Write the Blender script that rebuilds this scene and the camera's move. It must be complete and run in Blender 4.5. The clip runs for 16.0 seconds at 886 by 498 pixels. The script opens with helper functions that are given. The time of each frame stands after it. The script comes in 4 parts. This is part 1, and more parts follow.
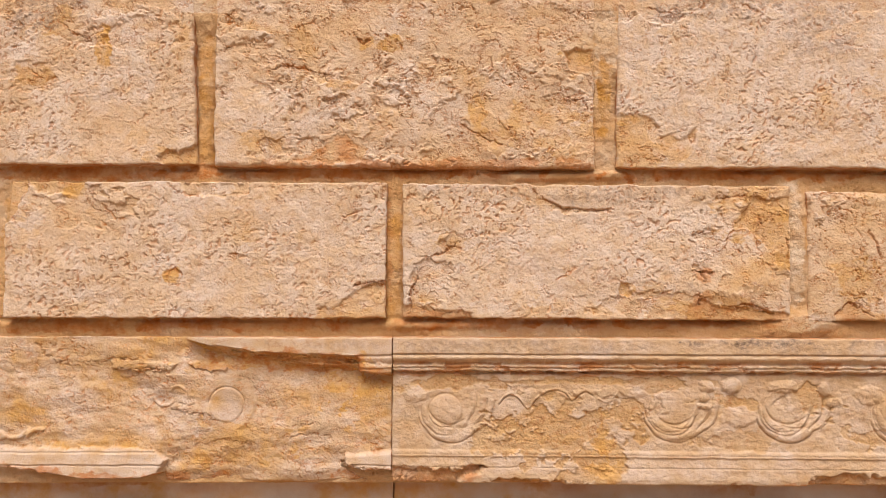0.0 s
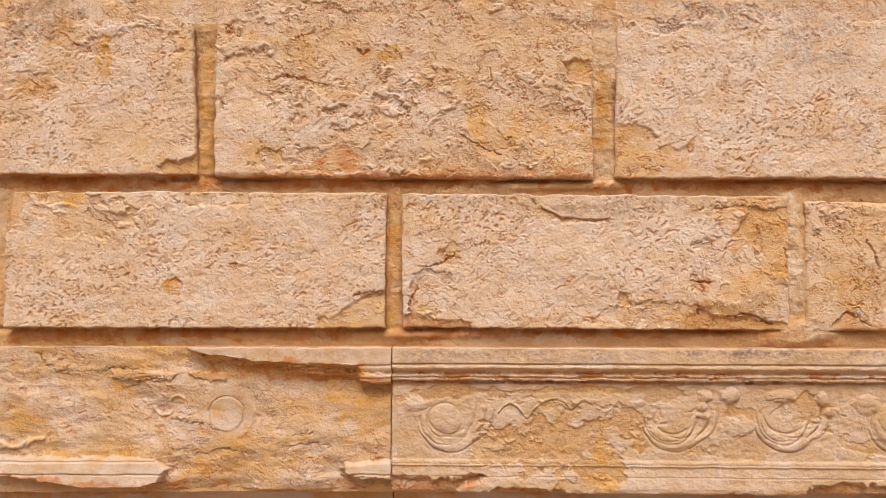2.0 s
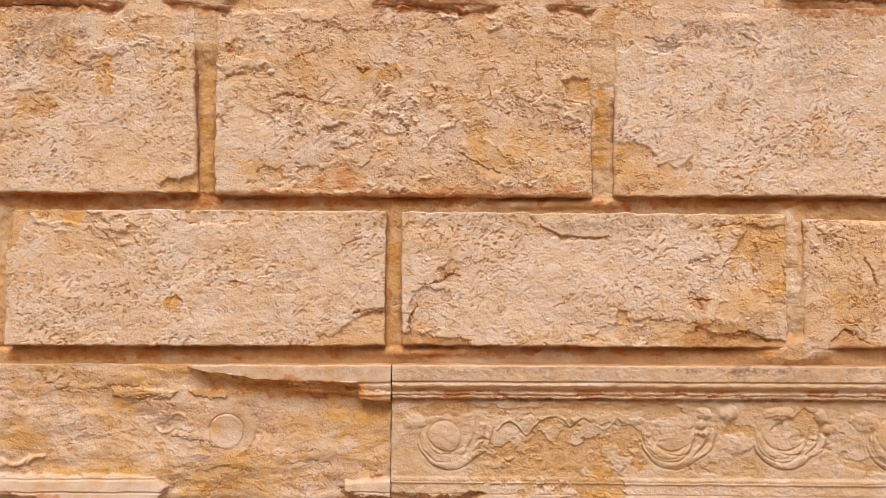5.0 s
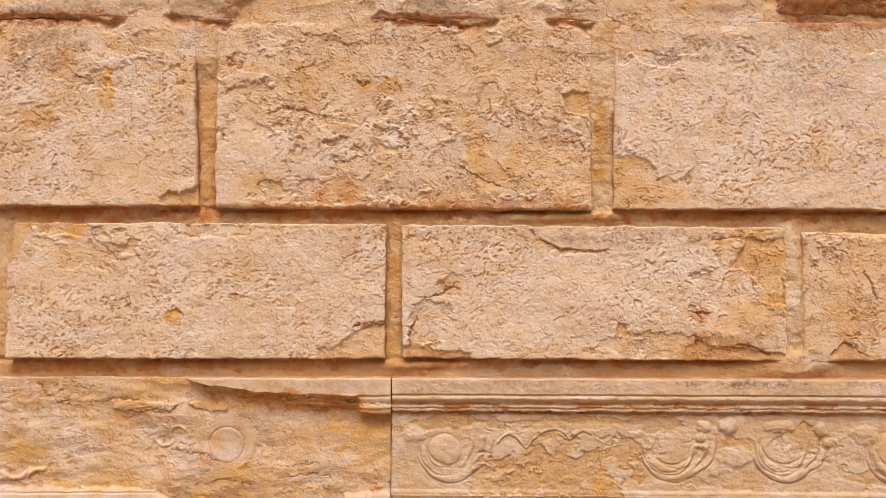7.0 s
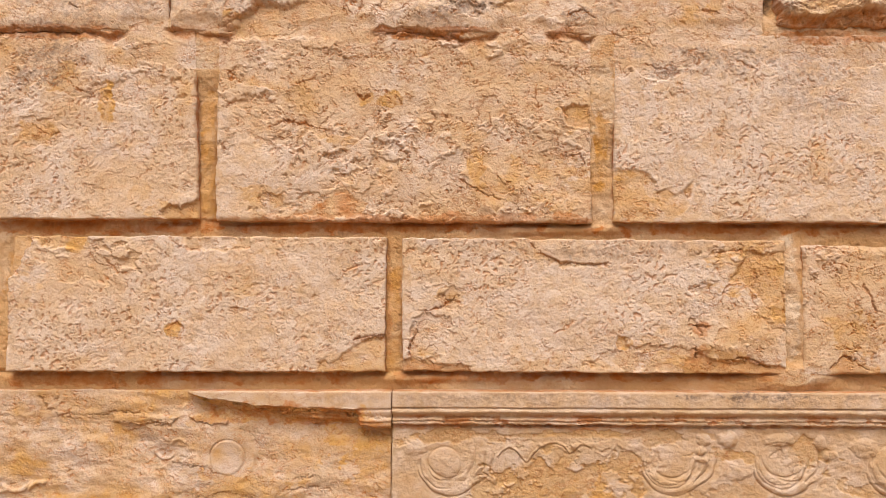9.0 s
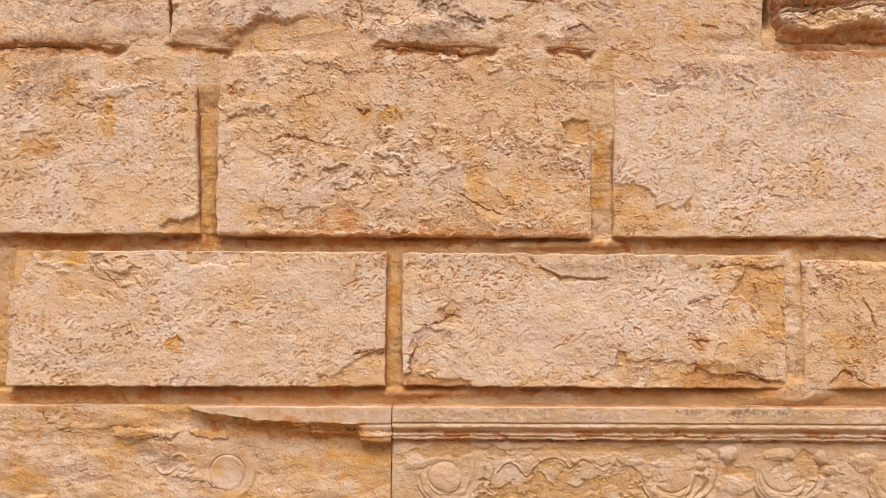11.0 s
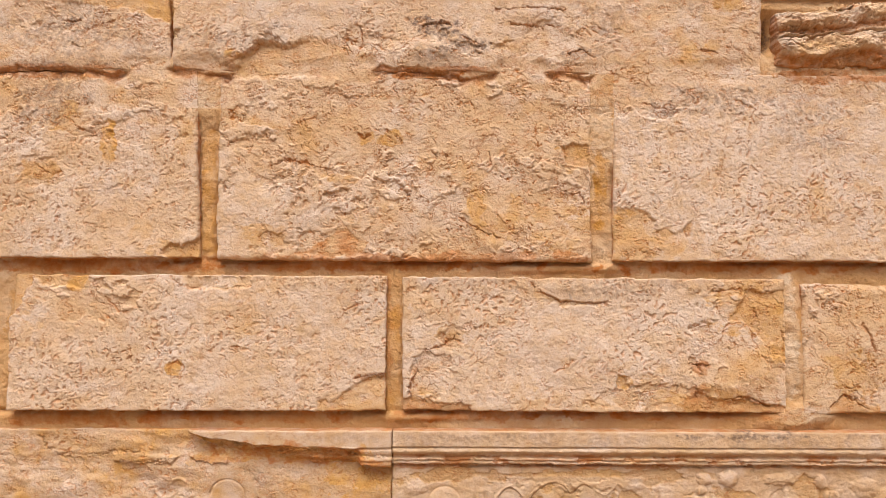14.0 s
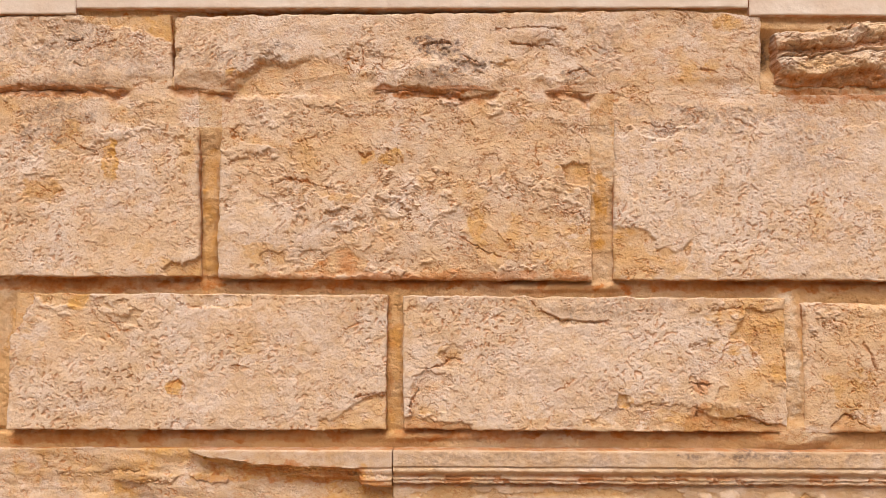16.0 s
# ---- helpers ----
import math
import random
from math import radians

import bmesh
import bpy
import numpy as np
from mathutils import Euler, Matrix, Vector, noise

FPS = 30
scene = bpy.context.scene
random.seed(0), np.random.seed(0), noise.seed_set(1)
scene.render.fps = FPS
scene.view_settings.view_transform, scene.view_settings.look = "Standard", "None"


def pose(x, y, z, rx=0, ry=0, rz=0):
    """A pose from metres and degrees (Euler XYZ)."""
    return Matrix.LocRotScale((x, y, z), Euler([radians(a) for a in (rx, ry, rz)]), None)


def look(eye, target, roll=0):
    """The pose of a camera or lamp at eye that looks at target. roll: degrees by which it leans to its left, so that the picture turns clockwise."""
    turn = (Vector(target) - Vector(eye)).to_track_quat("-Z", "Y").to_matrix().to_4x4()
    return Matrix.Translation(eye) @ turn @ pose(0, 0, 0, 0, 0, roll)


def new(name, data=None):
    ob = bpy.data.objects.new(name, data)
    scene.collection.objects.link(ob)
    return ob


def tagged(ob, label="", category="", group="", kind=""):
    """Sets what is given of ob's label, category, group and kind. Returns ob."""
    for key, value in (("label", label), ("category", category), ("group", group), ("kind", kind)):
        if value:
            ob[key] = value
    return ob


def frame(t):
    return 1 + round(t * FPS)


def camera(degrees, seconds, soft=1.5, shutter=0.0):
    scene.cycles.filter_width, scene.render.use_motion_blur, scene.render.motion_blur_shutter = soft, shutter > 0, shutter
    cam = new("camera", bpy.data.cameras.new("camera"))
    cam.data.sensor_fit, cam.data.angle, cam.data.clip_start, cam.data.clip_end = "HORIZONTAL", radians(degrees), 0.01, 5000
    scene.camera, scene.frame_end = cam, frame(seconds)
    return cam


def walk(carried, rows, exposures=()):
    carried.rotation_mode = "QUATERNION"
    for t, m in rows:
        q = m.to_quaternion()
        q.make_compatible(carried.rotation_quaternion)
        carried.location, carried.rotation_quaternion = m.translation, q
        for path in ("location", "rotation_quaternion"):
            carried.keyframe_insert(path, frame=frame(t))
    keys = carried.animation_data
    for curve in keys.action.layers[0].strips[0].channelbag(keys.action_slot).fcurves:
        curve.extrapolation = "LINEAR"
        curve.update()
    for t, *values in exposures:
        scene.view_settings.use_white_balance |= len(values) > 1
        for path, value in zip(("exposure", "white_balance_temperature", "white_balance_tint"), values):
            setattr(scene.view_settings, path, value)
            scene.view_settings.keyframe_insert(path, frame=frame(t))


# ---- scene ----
cam = camera(65.03, 16.0, soft=0.65)
PATH = [
    (0, (0.0106, 0.0609, 1.4685), (-0.0044, 2.0588, 1.5582), -0.15),
    (0.5, (0.0108, 0.0596, 1.4730), (-0.0036, 2.0574, 1.5643), -0.15),
    (1, (0.0111, 0.0583, 1.4775), (-0.0027, 2.0561, 1.5699), -0.15),
    (1.5, (0.0113, 0.0571, 1.4821), (-0.0024, 2.0550, 1.5722), -0.15),
    (2, (0.0115, 0.0559, 1.4868), (-0.0027, 2.0538, 1.5776), -0.16),
    (2.5, (0.0116, 0.0548, 1.4915), (-0.0013, 2.0526, 1.5840), -0.16),
    (3, (0.0118, 0.0536, 1.4962), (-0.0016, 2.0514, 1.5902), -0.16),
    (3.5, (0.0120, 0.0526, 1.5010), (-0.0016, 2.0503, 1.5961), -0.16),
    (4, (0.0121, 0.0515, 1.5059), (-0.0014, 2.0491, 1.6031), -0.17),
    (6.5, (0.0126, 0.0467, 1.5311), (-0.0012, 2.0439, 1.6351), -0.17),
    (7, (0.0126, 0.0458, 1.5363), (-0.0013, 2.0429, 1.6430), -0.18),
    (7.5, (0.0127, 0.0449, 1.5416), (-0.0015, 2.0422, 1.6456), -0.18),
    (8, (0.0127, 0.0441, 1.5469), (-0.0018, 2.0412, 1.6536), -0.18),
    (8.5, (0.0127, 0.0432, 1.5523), (-0.0020, 2.0402, 1.6621), -0.18),
    (9, (0.0127, 0.0424, 1.5578), (-0.0018, 2.0392, 1.6708), -0.18),
    (11.5, (0.0125, 0.0384, 1.5862), (-0.0018, 2.0344, 1.7116), -0.19),
    (12, (0.0124, 0.0376, 1.5921), (-0.0022, 2.0334, 1.7214), -0.19),
    (12.5, (0.0123, 0.0368, 1.5981), (-0.0021, 2.0323, 1.7313), -0.19),
    (13, (0.0121, 0.0360, 1.6041), (-0.0017, 2.0313, 1.7412), -0.19),
    (13.5, (0.0120, 0.0353, 1.6103), (-0.0015, 2.0307, 1.7450), -0.19),
    (14, (0.0119, 0.0345, 1.6165), (-0.0016, 2.0296, 1.7552), -0.19),
    (14.5, (0.0117, 0.0337, 1.6227), (-0.0021, 2.0285, 1.7652), -0.19),
    (15, (0.0115, 0.0328, 1.6291), (-0.0015, 2.0274, 1.7764), -0.19),
    (15.5, (0.0114, 0.0320, 1.6355), (-0.0019, 2.0263, 1.7868), -0.19),
    (16, (0.0112, 0.0312, 1.6421), (-0.0029, 2.0251, 1.7977), -0.19),
]
EXPOSURES = [(0.0, 0.19), (16.0, 0.19)]
walk(cam, [(t, look(eye, target, roll)) for t, eye, target, roll in PATH], EXPOSURES)

# ---- light: hazy sky in front of and above the wall, a wide soft sun high to the left ----
world = bpy.data.worlds.new("world")
scene.world = world
world.use_nodes = True
wn = world.node_tree.nodes
sky = wn.new("ShaderNodeTexSky")
sky.sky_type, sky.sun_disc = "NISHITA", False
SUN_UP, SUN_SIDE = 60.0, -6.0      # degrees above the horizon; degrees to the left of the wall's normal
sky.sun_elevation, sky.sun_rotation = radians(SUN_UP), radians(180 - SUN_SIDE)
sky.air_density, sky.dust_density, sky.ozone_density = 0.25, 9.0, 0.0
world.node_tree.links.new(sky.outputs[0], wn["Background"].inputs[0])
wn["Background"].inputs[1].default_value = 0.118
sun_data = bpy.data.lights.new("sun", "SUN")
sun_data.energy, sun_data.angle, sun_data.color = 1.75, radians(42), (1.0, 0.96, 0.90)
sun = new("sun", sun_data)
sun_way = Vector((math.sin(radians(SUN_SIDE)) * math.cos(radians(SUN_UP)), -math.cos(radians(SUN_SIDE)) * math.cos(radians(SUN_UP)), math.sin(radians(SUN_UP))))
sun.matrix_world = look(sun_way * 20, (0, 0, 0))

# ---- noise on arrays ----
def lattice(ix, iz, seed):
    n = (ix.astype(np.int64) * 374761393 + iz.astype(np.int64) * 668265263 + seed * 974634777) & 0xFFFFFFFF
    n = ((n ^ (n >> 13)) * 1274126177) & 0xFFFFFFFF
    return (((n ^ (n >> 16)) * 2246822519) & 0xFFFFFFFF) / 4294967296.0


def perlin(x, z, seed):
    ix, iz = np.floor(x), np.floor(z)
    fx, fz = x - ix, z - iz
    wx, wz = fx * fx * fx * (fx * (fx * 6 - 15) + 10), fz * fz * fz * (fz * (fz * 6 - 15) + 10)

    def corner(a, b):
        ang = lattice(ix + a, iz + b, seed) * 2 * math.pi
        return np.cos(ang) * (fx - a) + np.sin(ang) * (fz - b)
    low = corner(0, 0) * (1 - wx) + corner(1, 0) * wx
    high = corner(0, 1) * (1 - wx) + corner(1, 1) * wx
    return 1.5 * (low * (1 - wz) + high * wz)


def fbm(x, z, octaves, seed, gain=0.5):
    total, size = np.zeros_like(x), 1.0
    for k in range(octaves):
        total += size * perlin(x * 2 ** k + 17.3 * k, z * 2 ** k - 9.1 * k, seed + k)
        size *= gain
    return total


def step(a, b, v):
    k = np.clip((v - a) / (b - a), 0, 1)
    return k * k * (3 - 2 * k)


def blobs(x, z, spots, seed, rag=0.45):
    """0 to 1: inside ragged ellipses (x, z, half width, half height, strength)."""
    out = np.zeros_like(x)
    wob = rag * fbm(x * 22, z * 30, 4, seed + 5, 0.6)
    for cx, cz, rx, rz, k in spots:
        r = np.hypot((x - cx) / rx, (z - cz) / rz) + wob
        out = np.maximum(out, k * step(1.08, 0.82, r))
    return out


# ---- kinds of stone surface: height in metres out of the wall ----
def ticks(x, z, per_metre, seed, long, thick, lean, spread, share):
    """Scattered small hollows, deepest under their upper lip and running out below. lean and spread: their slant, in radians."""
    jx, jz = x + 0.0030 * fbm(x * 80, z * 80, 3, seed, 0.6), z + 0.0030 * fbm(x * 80, z * 80, 3, seed + 4, 0.6)
    ix, iz = np.floor(jx * per_metre), np.floor(jz * per_metre)
    out = np.zeros_like(x)
    for a in (-1, 0, 1):
        for b in (-1, 0, 1):
            r1, r2, r3, r4 = (lattice(ix + a, iz + b, seed + k) for k in (11, 12, 13, 14))
            dx, dz = jx - (ix + a + r1) / per_metre, jz - (iz + b + r2) / per_metre
            ang = lean + spread * (r3 - 0.5)
            c, k = np.cos(ang), np.sin(ang)
            size = 0.45 + r4
            u, v = (dx * c + dz * k) / (long * size), (dz * c - dx * k) / (thick * size)
            m = step(1.0, 0.7, np.hypot(u, v)) * (lattice(ix + a, iz + b, seed + 15) < share)
            out = np.maximum(out, m * (0.3 + 0.35 * (v + 1)) * (0.5 + 0.6 * r4))
    return out


def plates(x, z, per_metre, seed, share=0.0):
    """Thin scales that break off at ragged lower lips, in places only: their height, and 1 in the narrow gap under a lip."""
    f = 0.8 * per_metre * (z + 0.12 * x) + 1.5 * fbm(x * per_metre * 0.5, z * per_metre * 0.6, 5, seed, 0.62)
    part = f - np.floor(f)
    k = step(share, share + 0.3, fbm(x * per_metre * 0.7, z * per_metre * 0.8, 2, seed + 7))
    gap = 0.004 * per_metre
    return k * (1 - part) ** 1.4, k * step(1 - 1.3 * gap, 1 - 0.5 * gap, part)


def pecked(x, z, seed, holes=None):
    """Face dressed with a pick: small slanting dents and a sandy skin."""
    k = np.clip(0.7 + 1.0 * fbm(x * 6, z * 7, 3, seed), 0.15, 1.3)
    h = 0.0030 * fbm(x * 7, z * 9, 3, seed + 4) + 0.0010 * fbm(x * 48, z * 55, 3, seed + 6, 0.62) + 0.00045 * fbm(x * 210, z * 220, 2, seed + 16)
    dents = k * np.maximum(ticks(x, z, 125, seed + 40, 0.0034, 0.0020, 0.9, 1.7, 0.5), ticks(x, z, 70, seed + 60, 0.0068, 0.0026, 0.5, 2.0, 0.45))
    lip, below = plates(x, z, 55, seed + 70, 0.25)
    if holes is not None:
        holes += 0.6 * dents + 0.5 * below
    return h - 0.0027 * dents + 0.0008 * lip - 0.0016 * below


def flaky(x, z, seed, rough=1.0, holes=None):
    """Weathered face that has come off in thin scales with ragged lips."""
    h = 0.0034 * fbm(x * 6, z * 9, 3, seed + 3) + 0.0007 * fbm(x * 44, z * 60, 3, seed + 5, 0.62) + 0.00045 * fbm(x * 200, z * 230, 2, seed + 17)
    under = np.zeros_like(x)
    for per_metre, high, share in ((15, 0.0017, 0.12), (31, 0.0013, 0.16), (62, 0.0009, 0.22)):
        lip, below = plates(x, z, per_metre, seed + per_metre, share)
        h += rough * (high * lip - (0.0008 + 0.5 * high) * below)
        under = np.maximum(under, below)
    k = np.clip(0.5 + 1.2 * fbm(x * 8, z * 10, 3, seed + 9), 0.0, 1.3)
    nicks = k * ticks(x, z, 95, seed + 60, 0.0058, 0.0020, 0.1, 1.8, 0.5)
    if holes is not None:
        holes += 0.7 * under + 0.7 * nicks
    return h - rough * (0.0018 * nicks + 0.001)


def cracks(x, z, seed, size=13.0):
    mask = step(0.08, 0.3, fbm(x * 13, z * 13, 2, seed + 4))
    out = np.zeros_like(x)
    some = mask > 0
    x, z = x[some], z[some]
    c = np.abs(perlin(x * size + 0.5 * fbm(x * 40, z * 40, 3, seed + 2), z * size * 1.7 + 0.6 * fbm(x * 35, z * 45, 3, seed + 3), seed))
    out[some] = step(0.034, 0.006, c) * mask[some]
    return out


def near(x, z, pts, margin):
    xs, zs = [a for a, _ in pts], [b for _, b in pts]
    return (x > min(xs) - margin) & (x < max(xs) + margin) & (z > min(zs) - margin) & (z < max(zs) + margin)


def stroke(x, z, pts, width, seed, jag=0.0035):
    """0 to 1 along a broken line of points, wider and narrower on its way."""
    out, some = np.zeros_like(x), near(x, z, pts, 0.02)
    x, z = x[some], z[some]
    d = np.full(x.shape, 9.0)
    jx, jz = x + jag * fbm(x * 75, z * 75, 4, seed, 0.7), z + jag * fbm(x * 75, z * 75, 4, seed + 5, 0.7)
    for (ax, az), (bx, bz) in zip(pts, pts[1:]):
        k = np.clip(((jx - ax) * (bx - ax) + (jz - az) * (bz - az)) / ((bx - ax) ** 2 + (bz - az) ** 2), 0, 1)
        d = np.minimum(d, np.hypot(jx - ax - k * (bx - ax), jz - az - k * (bz - az)))
    width = width * (0.85 + 0.8 * perlin(x * 50, z * 50, seed + 9))
    out[some] = step(width, width * 0.2, d)
    return out


def curve_through(pts, steps=5):
    """A rounded line through the points."""
    out, ends = [], [pts[0], *pts, pts[-1]]
    for a, b, c, d in zip(ends, ends[1:], ends[2:], ends[3:]):
        for k in range(steps):
            t = k / steps
            out.append(tuple(0.5 * (2 * b[i] + (c[i] - a[i]) * t + (2 * a[i] - 5 * b[i] + 4 * c[i] - d[i]) * t * t + (3 * b[i] - a[i] - 3 * c[i] + d[i]) * t ** 3) for i in (0, 1)))
    return out + [pts[-1]]


def region(x, z, pts, seed, rag=0.004, soft=0.002):
    """0 to 1: inside a polygon with a ragged border."""
    out, some = np.zeros_like(x), near(x, z, pts, 0.02)
    x, z = x[some], z[some]
    d, inside = np.full(x.shape, 9.0), np.zeros(x.shape, bool)
    jx, jz = x + rag * fbm(x * 45, z * 45, 4, seed, 0.6), z + rag * fbm(x * 45, z * 45, 4, seed + 5, 0.6)
    for (ax, az), (bx, bz) in zip(pts, list(pts[1:]) + [pts[0]]):
        k = np.clip(((jx - ax) * (bx - ax) + (jz - az) * (bz - az)) / ((bx - ax) ** 2 + (bz - az) ** 2), 0, 1)
        d = np.minimum(d, np.hypot(jx - ax - k * (bx - ax), jz - az - k * (bz - az)))
        if az != bz:
            inside ^= ((az > jz) != (bz > jz)) & (jx < (bx - ax) * (jz - az) / (bz - az) + ax)
    out[some] = step(-soft, soft, np.where(inside, d, -d))
    return out


def flaky_in(c, x, z, seed, holes=None):
    """flaky(), worked out only where the mask c is set."""
    out, some = np.zeros_like(x), c > 0
    if some.any():
        inner = np.zeros(int(some.sum()))
        out[some] = flaky(x[some], z[some], seed, 1.0, inner)
        if holes is not None:
            holes[some] = holes[some] * (1 - c[some]) + inner * c[some]
    return out


# ---- materials ----
def nodes_of(name):
    m = bpy.data.materials.new(name)
    m.use_nodes = True
    t = m.node_tree
    return m, t, t.nodes, t.links.new


def mixer(t, fac, a, b):
    n = t.nodes.new("ShaderNodeMix")
    n.data_type = "RGBA"
    for sock, val in ((n.inputs[0], fac), (n.inputs[6], a), (n.inputs[7], b)):
        if isinstance(val, bpy.types.NodeSocket):
            t.links.new(val, sock)
        else:
            sock.default_value = val if isinstance(val, float) else (*val, 1.0)
    return n.outputs[2]


def noise_value(t, scale, detail, lo, hi, squash=(1, 1, 1), rough=0.6):
    n = t.nodes
    geo = n.new("ShaderNodeNewGeometry")
    mp = n.new("ShaderNodeMapping")
    mp.inputs["Scale"].default_value = squash
    tex = n.new("ShaderNodeTexNoise")
    tex.inputs["Scale"].default_value, tex.inputs["Detail"].default_value, tex.inputs["Roughness"].default_value = scale, detail, rough
    ramp = n.new("ShaderNodeMapRange")
    ramp.inputs["From Min"].default_value, ramp.inputs["From Max"].default_value = lo, hi
    t.links.new(geo.outputs["Position"], mp.inputs["Vector"])
    t.links.new(mp.outputs[0], tex.inputs["Vector"])
    t.links.new(tex.outputs[0], ramp.inputs["Value"])
    return ramp.outputs[0]


def times(t, a, b):
    n = t.nodes.new("ShaderNodeMath")
    n.operation = "MULTIPLY"
    for sock, val in zip(n.inputs, (a, b)):
        if isinstance(val, bpy.types.NodeSocket):
            t.links.new(val, sock)
        else:
            sock.default_value = val
    return n.outputs[0]


def hairline(t, scale, squash):
    """1 on thin wandering cracks, 0 elsewhere."""
    n = t.nodes
    v = noise_value(t, scale, 5, 0.0, 1.0, squash, 0.55)
    away = n.new("ShaderNodeMath")
    away.operation, away.inputs[1].default_value = "SUBTRACT", 0.5
    size = n.new("ShaderNodeMath")
    size.operation = "ABSOLUTE"
    ramp = n.new("ShaderNodeMapRange")
    ramp.inputs["From Min"].default_value, ramp.inputs["From Max"].default_value = 0.024, 0.005
    for a, b in ((v, away), (away.outputs[0], size), (size.outputs[0], ramp)):
        t.links.new(a, b.inputs[0])
    return ramp.outputs[0]


def stone(name, base, deep, pale, ochre, rust, grain=0.35, speck=0.5):
    """Sandstone: mottled ground colour, pale skin, ochre and iron staining, painted shade, soot, sandy grain."""
    m, t, n, link = nodes_of(name)
    bsdf = n["Principled BSDF"]

    def layer(key):
        a = n.new("ShaderNodeAttribute")
        a.attribute_name = key
        return a.outputs["Fac"]
    col = mixer(t, noise_value(t, 9, 5, 0.35, 0.68, (1, 1, 1.6)), base, deep)
    col = mixer(t, times(t, noise_value(t, 60, 6, 0.45, 0.75, (1, 1, 1.5)), speck), col, deep)
    col = mixer(t, times(t, layer("pale"), noise_value(t, 35, 6, 0.24, 0.60)), col, pale)
    col = mixer(t, times(t, layer("ochre"), noise_value(t, 30, 6, 0.30, 0.62)), col, ochre)
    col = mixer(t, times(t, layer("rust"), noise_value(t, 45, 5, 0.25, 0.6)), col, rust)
    col = mixer(t, times(t, layer("soot"), noise_value(t, 120, 6, 0.38, 0.62)), col, (0.16, 0.12, 0.10))
    col = mixer(t, times(t, noise_value(t, 420, 4, 0.48, 0.75), speck * 0.6), col, (0.40, 0.21, 0.085))
    # hollows and cracks mixed to dark orange, painting in part of their shade
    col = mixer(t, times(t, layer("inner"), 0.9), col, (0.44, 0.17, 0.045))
    line = times(t, hairline(t, 26, (1, 1, 1.8)), times(t, noise_value(t, 14, 3, 0.44, 0.54), layer("flake")))
    fine = times(t, hairline(t, 70, (1, 1, 1.6)), times(t, noise_value(t, 22, 3, 0.46, 0.56), layer("flake")))
    col = mixer(t, times(t, line, 0.5), col, (0.30, 0.11, 0.03))
    col = mixer(t, times(t, fine, 0.35), col, (0.32, 0.13, 0.04))
    link(col, bsdf.inputs["Base Color"])
    bsdf.inputs["Roughness"].default_value = 0.92
    bsdf.inputs["Specular IOR Level"].default_value = 0.2
    tex = noise_value(t, 300, 6, 0.0, 1.0, (1, 1, 1.3), 0.7)
    bump = n.new("ShaderNodeBump")
    bump.inputs["Strength"].default_value, bump.inputs["Distance"].default_value = grain, 0.004
    link(tex, bump.inputs["Height"])
    link(bump.outputs[0], bsdf.inputs["Normal"])
    return m


BASE, DEEP, PALE = (0.57, 0.41, 0.258), (0.55, 0.365, 0.20), (0.61, 0.505, 0.418)
OCHRE, RUST_AND_SHADE = (0.55, 0.31, 0.085), (0.43, 0.16, 0.04)
SANDSTONE = stone("sandstone", BASE, DEEP, PALE, OCHRE, RUST_AND_SHADE, 0.42, 0.42)
CARVED = stone("carved_sandstone", (0.50, 0.348, 0.20), (0.475, 0.30, 0.145), (0.565, 0.45, 0.36), OCHRE, RUST_AND_SHADE, 0.45, 0.4)
MORTAR = stone("mortar", (0.535, 0.345, 0.17), (0.49, 0.275, 0.11), (0.59, 0.465, 0.335), (0.47, 0.235, 0.05), RUST_AND_SHADE, 0.6, 0.5)
ASHLAR = stone("dressed_pale_stone", (0.60, 0.505, 0.42), (0.56, 0.45, 0.36), (0.65, 0.58, 0.51), OCHRE, RUST_AND_SHADE, 0.15, 0.15)
# for the unseen ground, kept warm so its bounce tints the wall's shade
BOUNCE_GROUND = stone("paving", (0.36, 0.245, 0.15), (0.30, 0.195, 0.11), PALE, OCHRE, RUST_AND_SHADE)

# ---- meshes from height maps ----
FACE = 1.41          # plane of the dressed faces; the camera stands on the side of smaller y
LAYERS = ("pale", "ochre", "rust", "soot", "flake", "inner")


def grid_faces(nx, nz):
    i = np.arange(nx * nz).reshape(nz, nx)
    return np.stack([i[:-1, :-1].ravel(), i[1:, :-1].ravel(), i[1:, 1:].ravel(), i[:-1, 1:].ravel()], 1)


def mesh_object(name, verts, faces, layers, material, parent):
    me = bpy.data.meshes.new(name)
    me.from_pydata(verts, [], faces)
    me.polygons.foreach_set("use_smooth", np.ones(len(faces), bool))
    for key in LAYERS:
        if key in layers:
            me.attributes.new(key, "FLOAT", "POINT").data.foreach_set("value", np.clip(layers[key], 0, 1).astype(np.float32))
    me.materials.append(material)
    me.update()
    ob = new(name, me)
    ob.parent = parent
    return ob


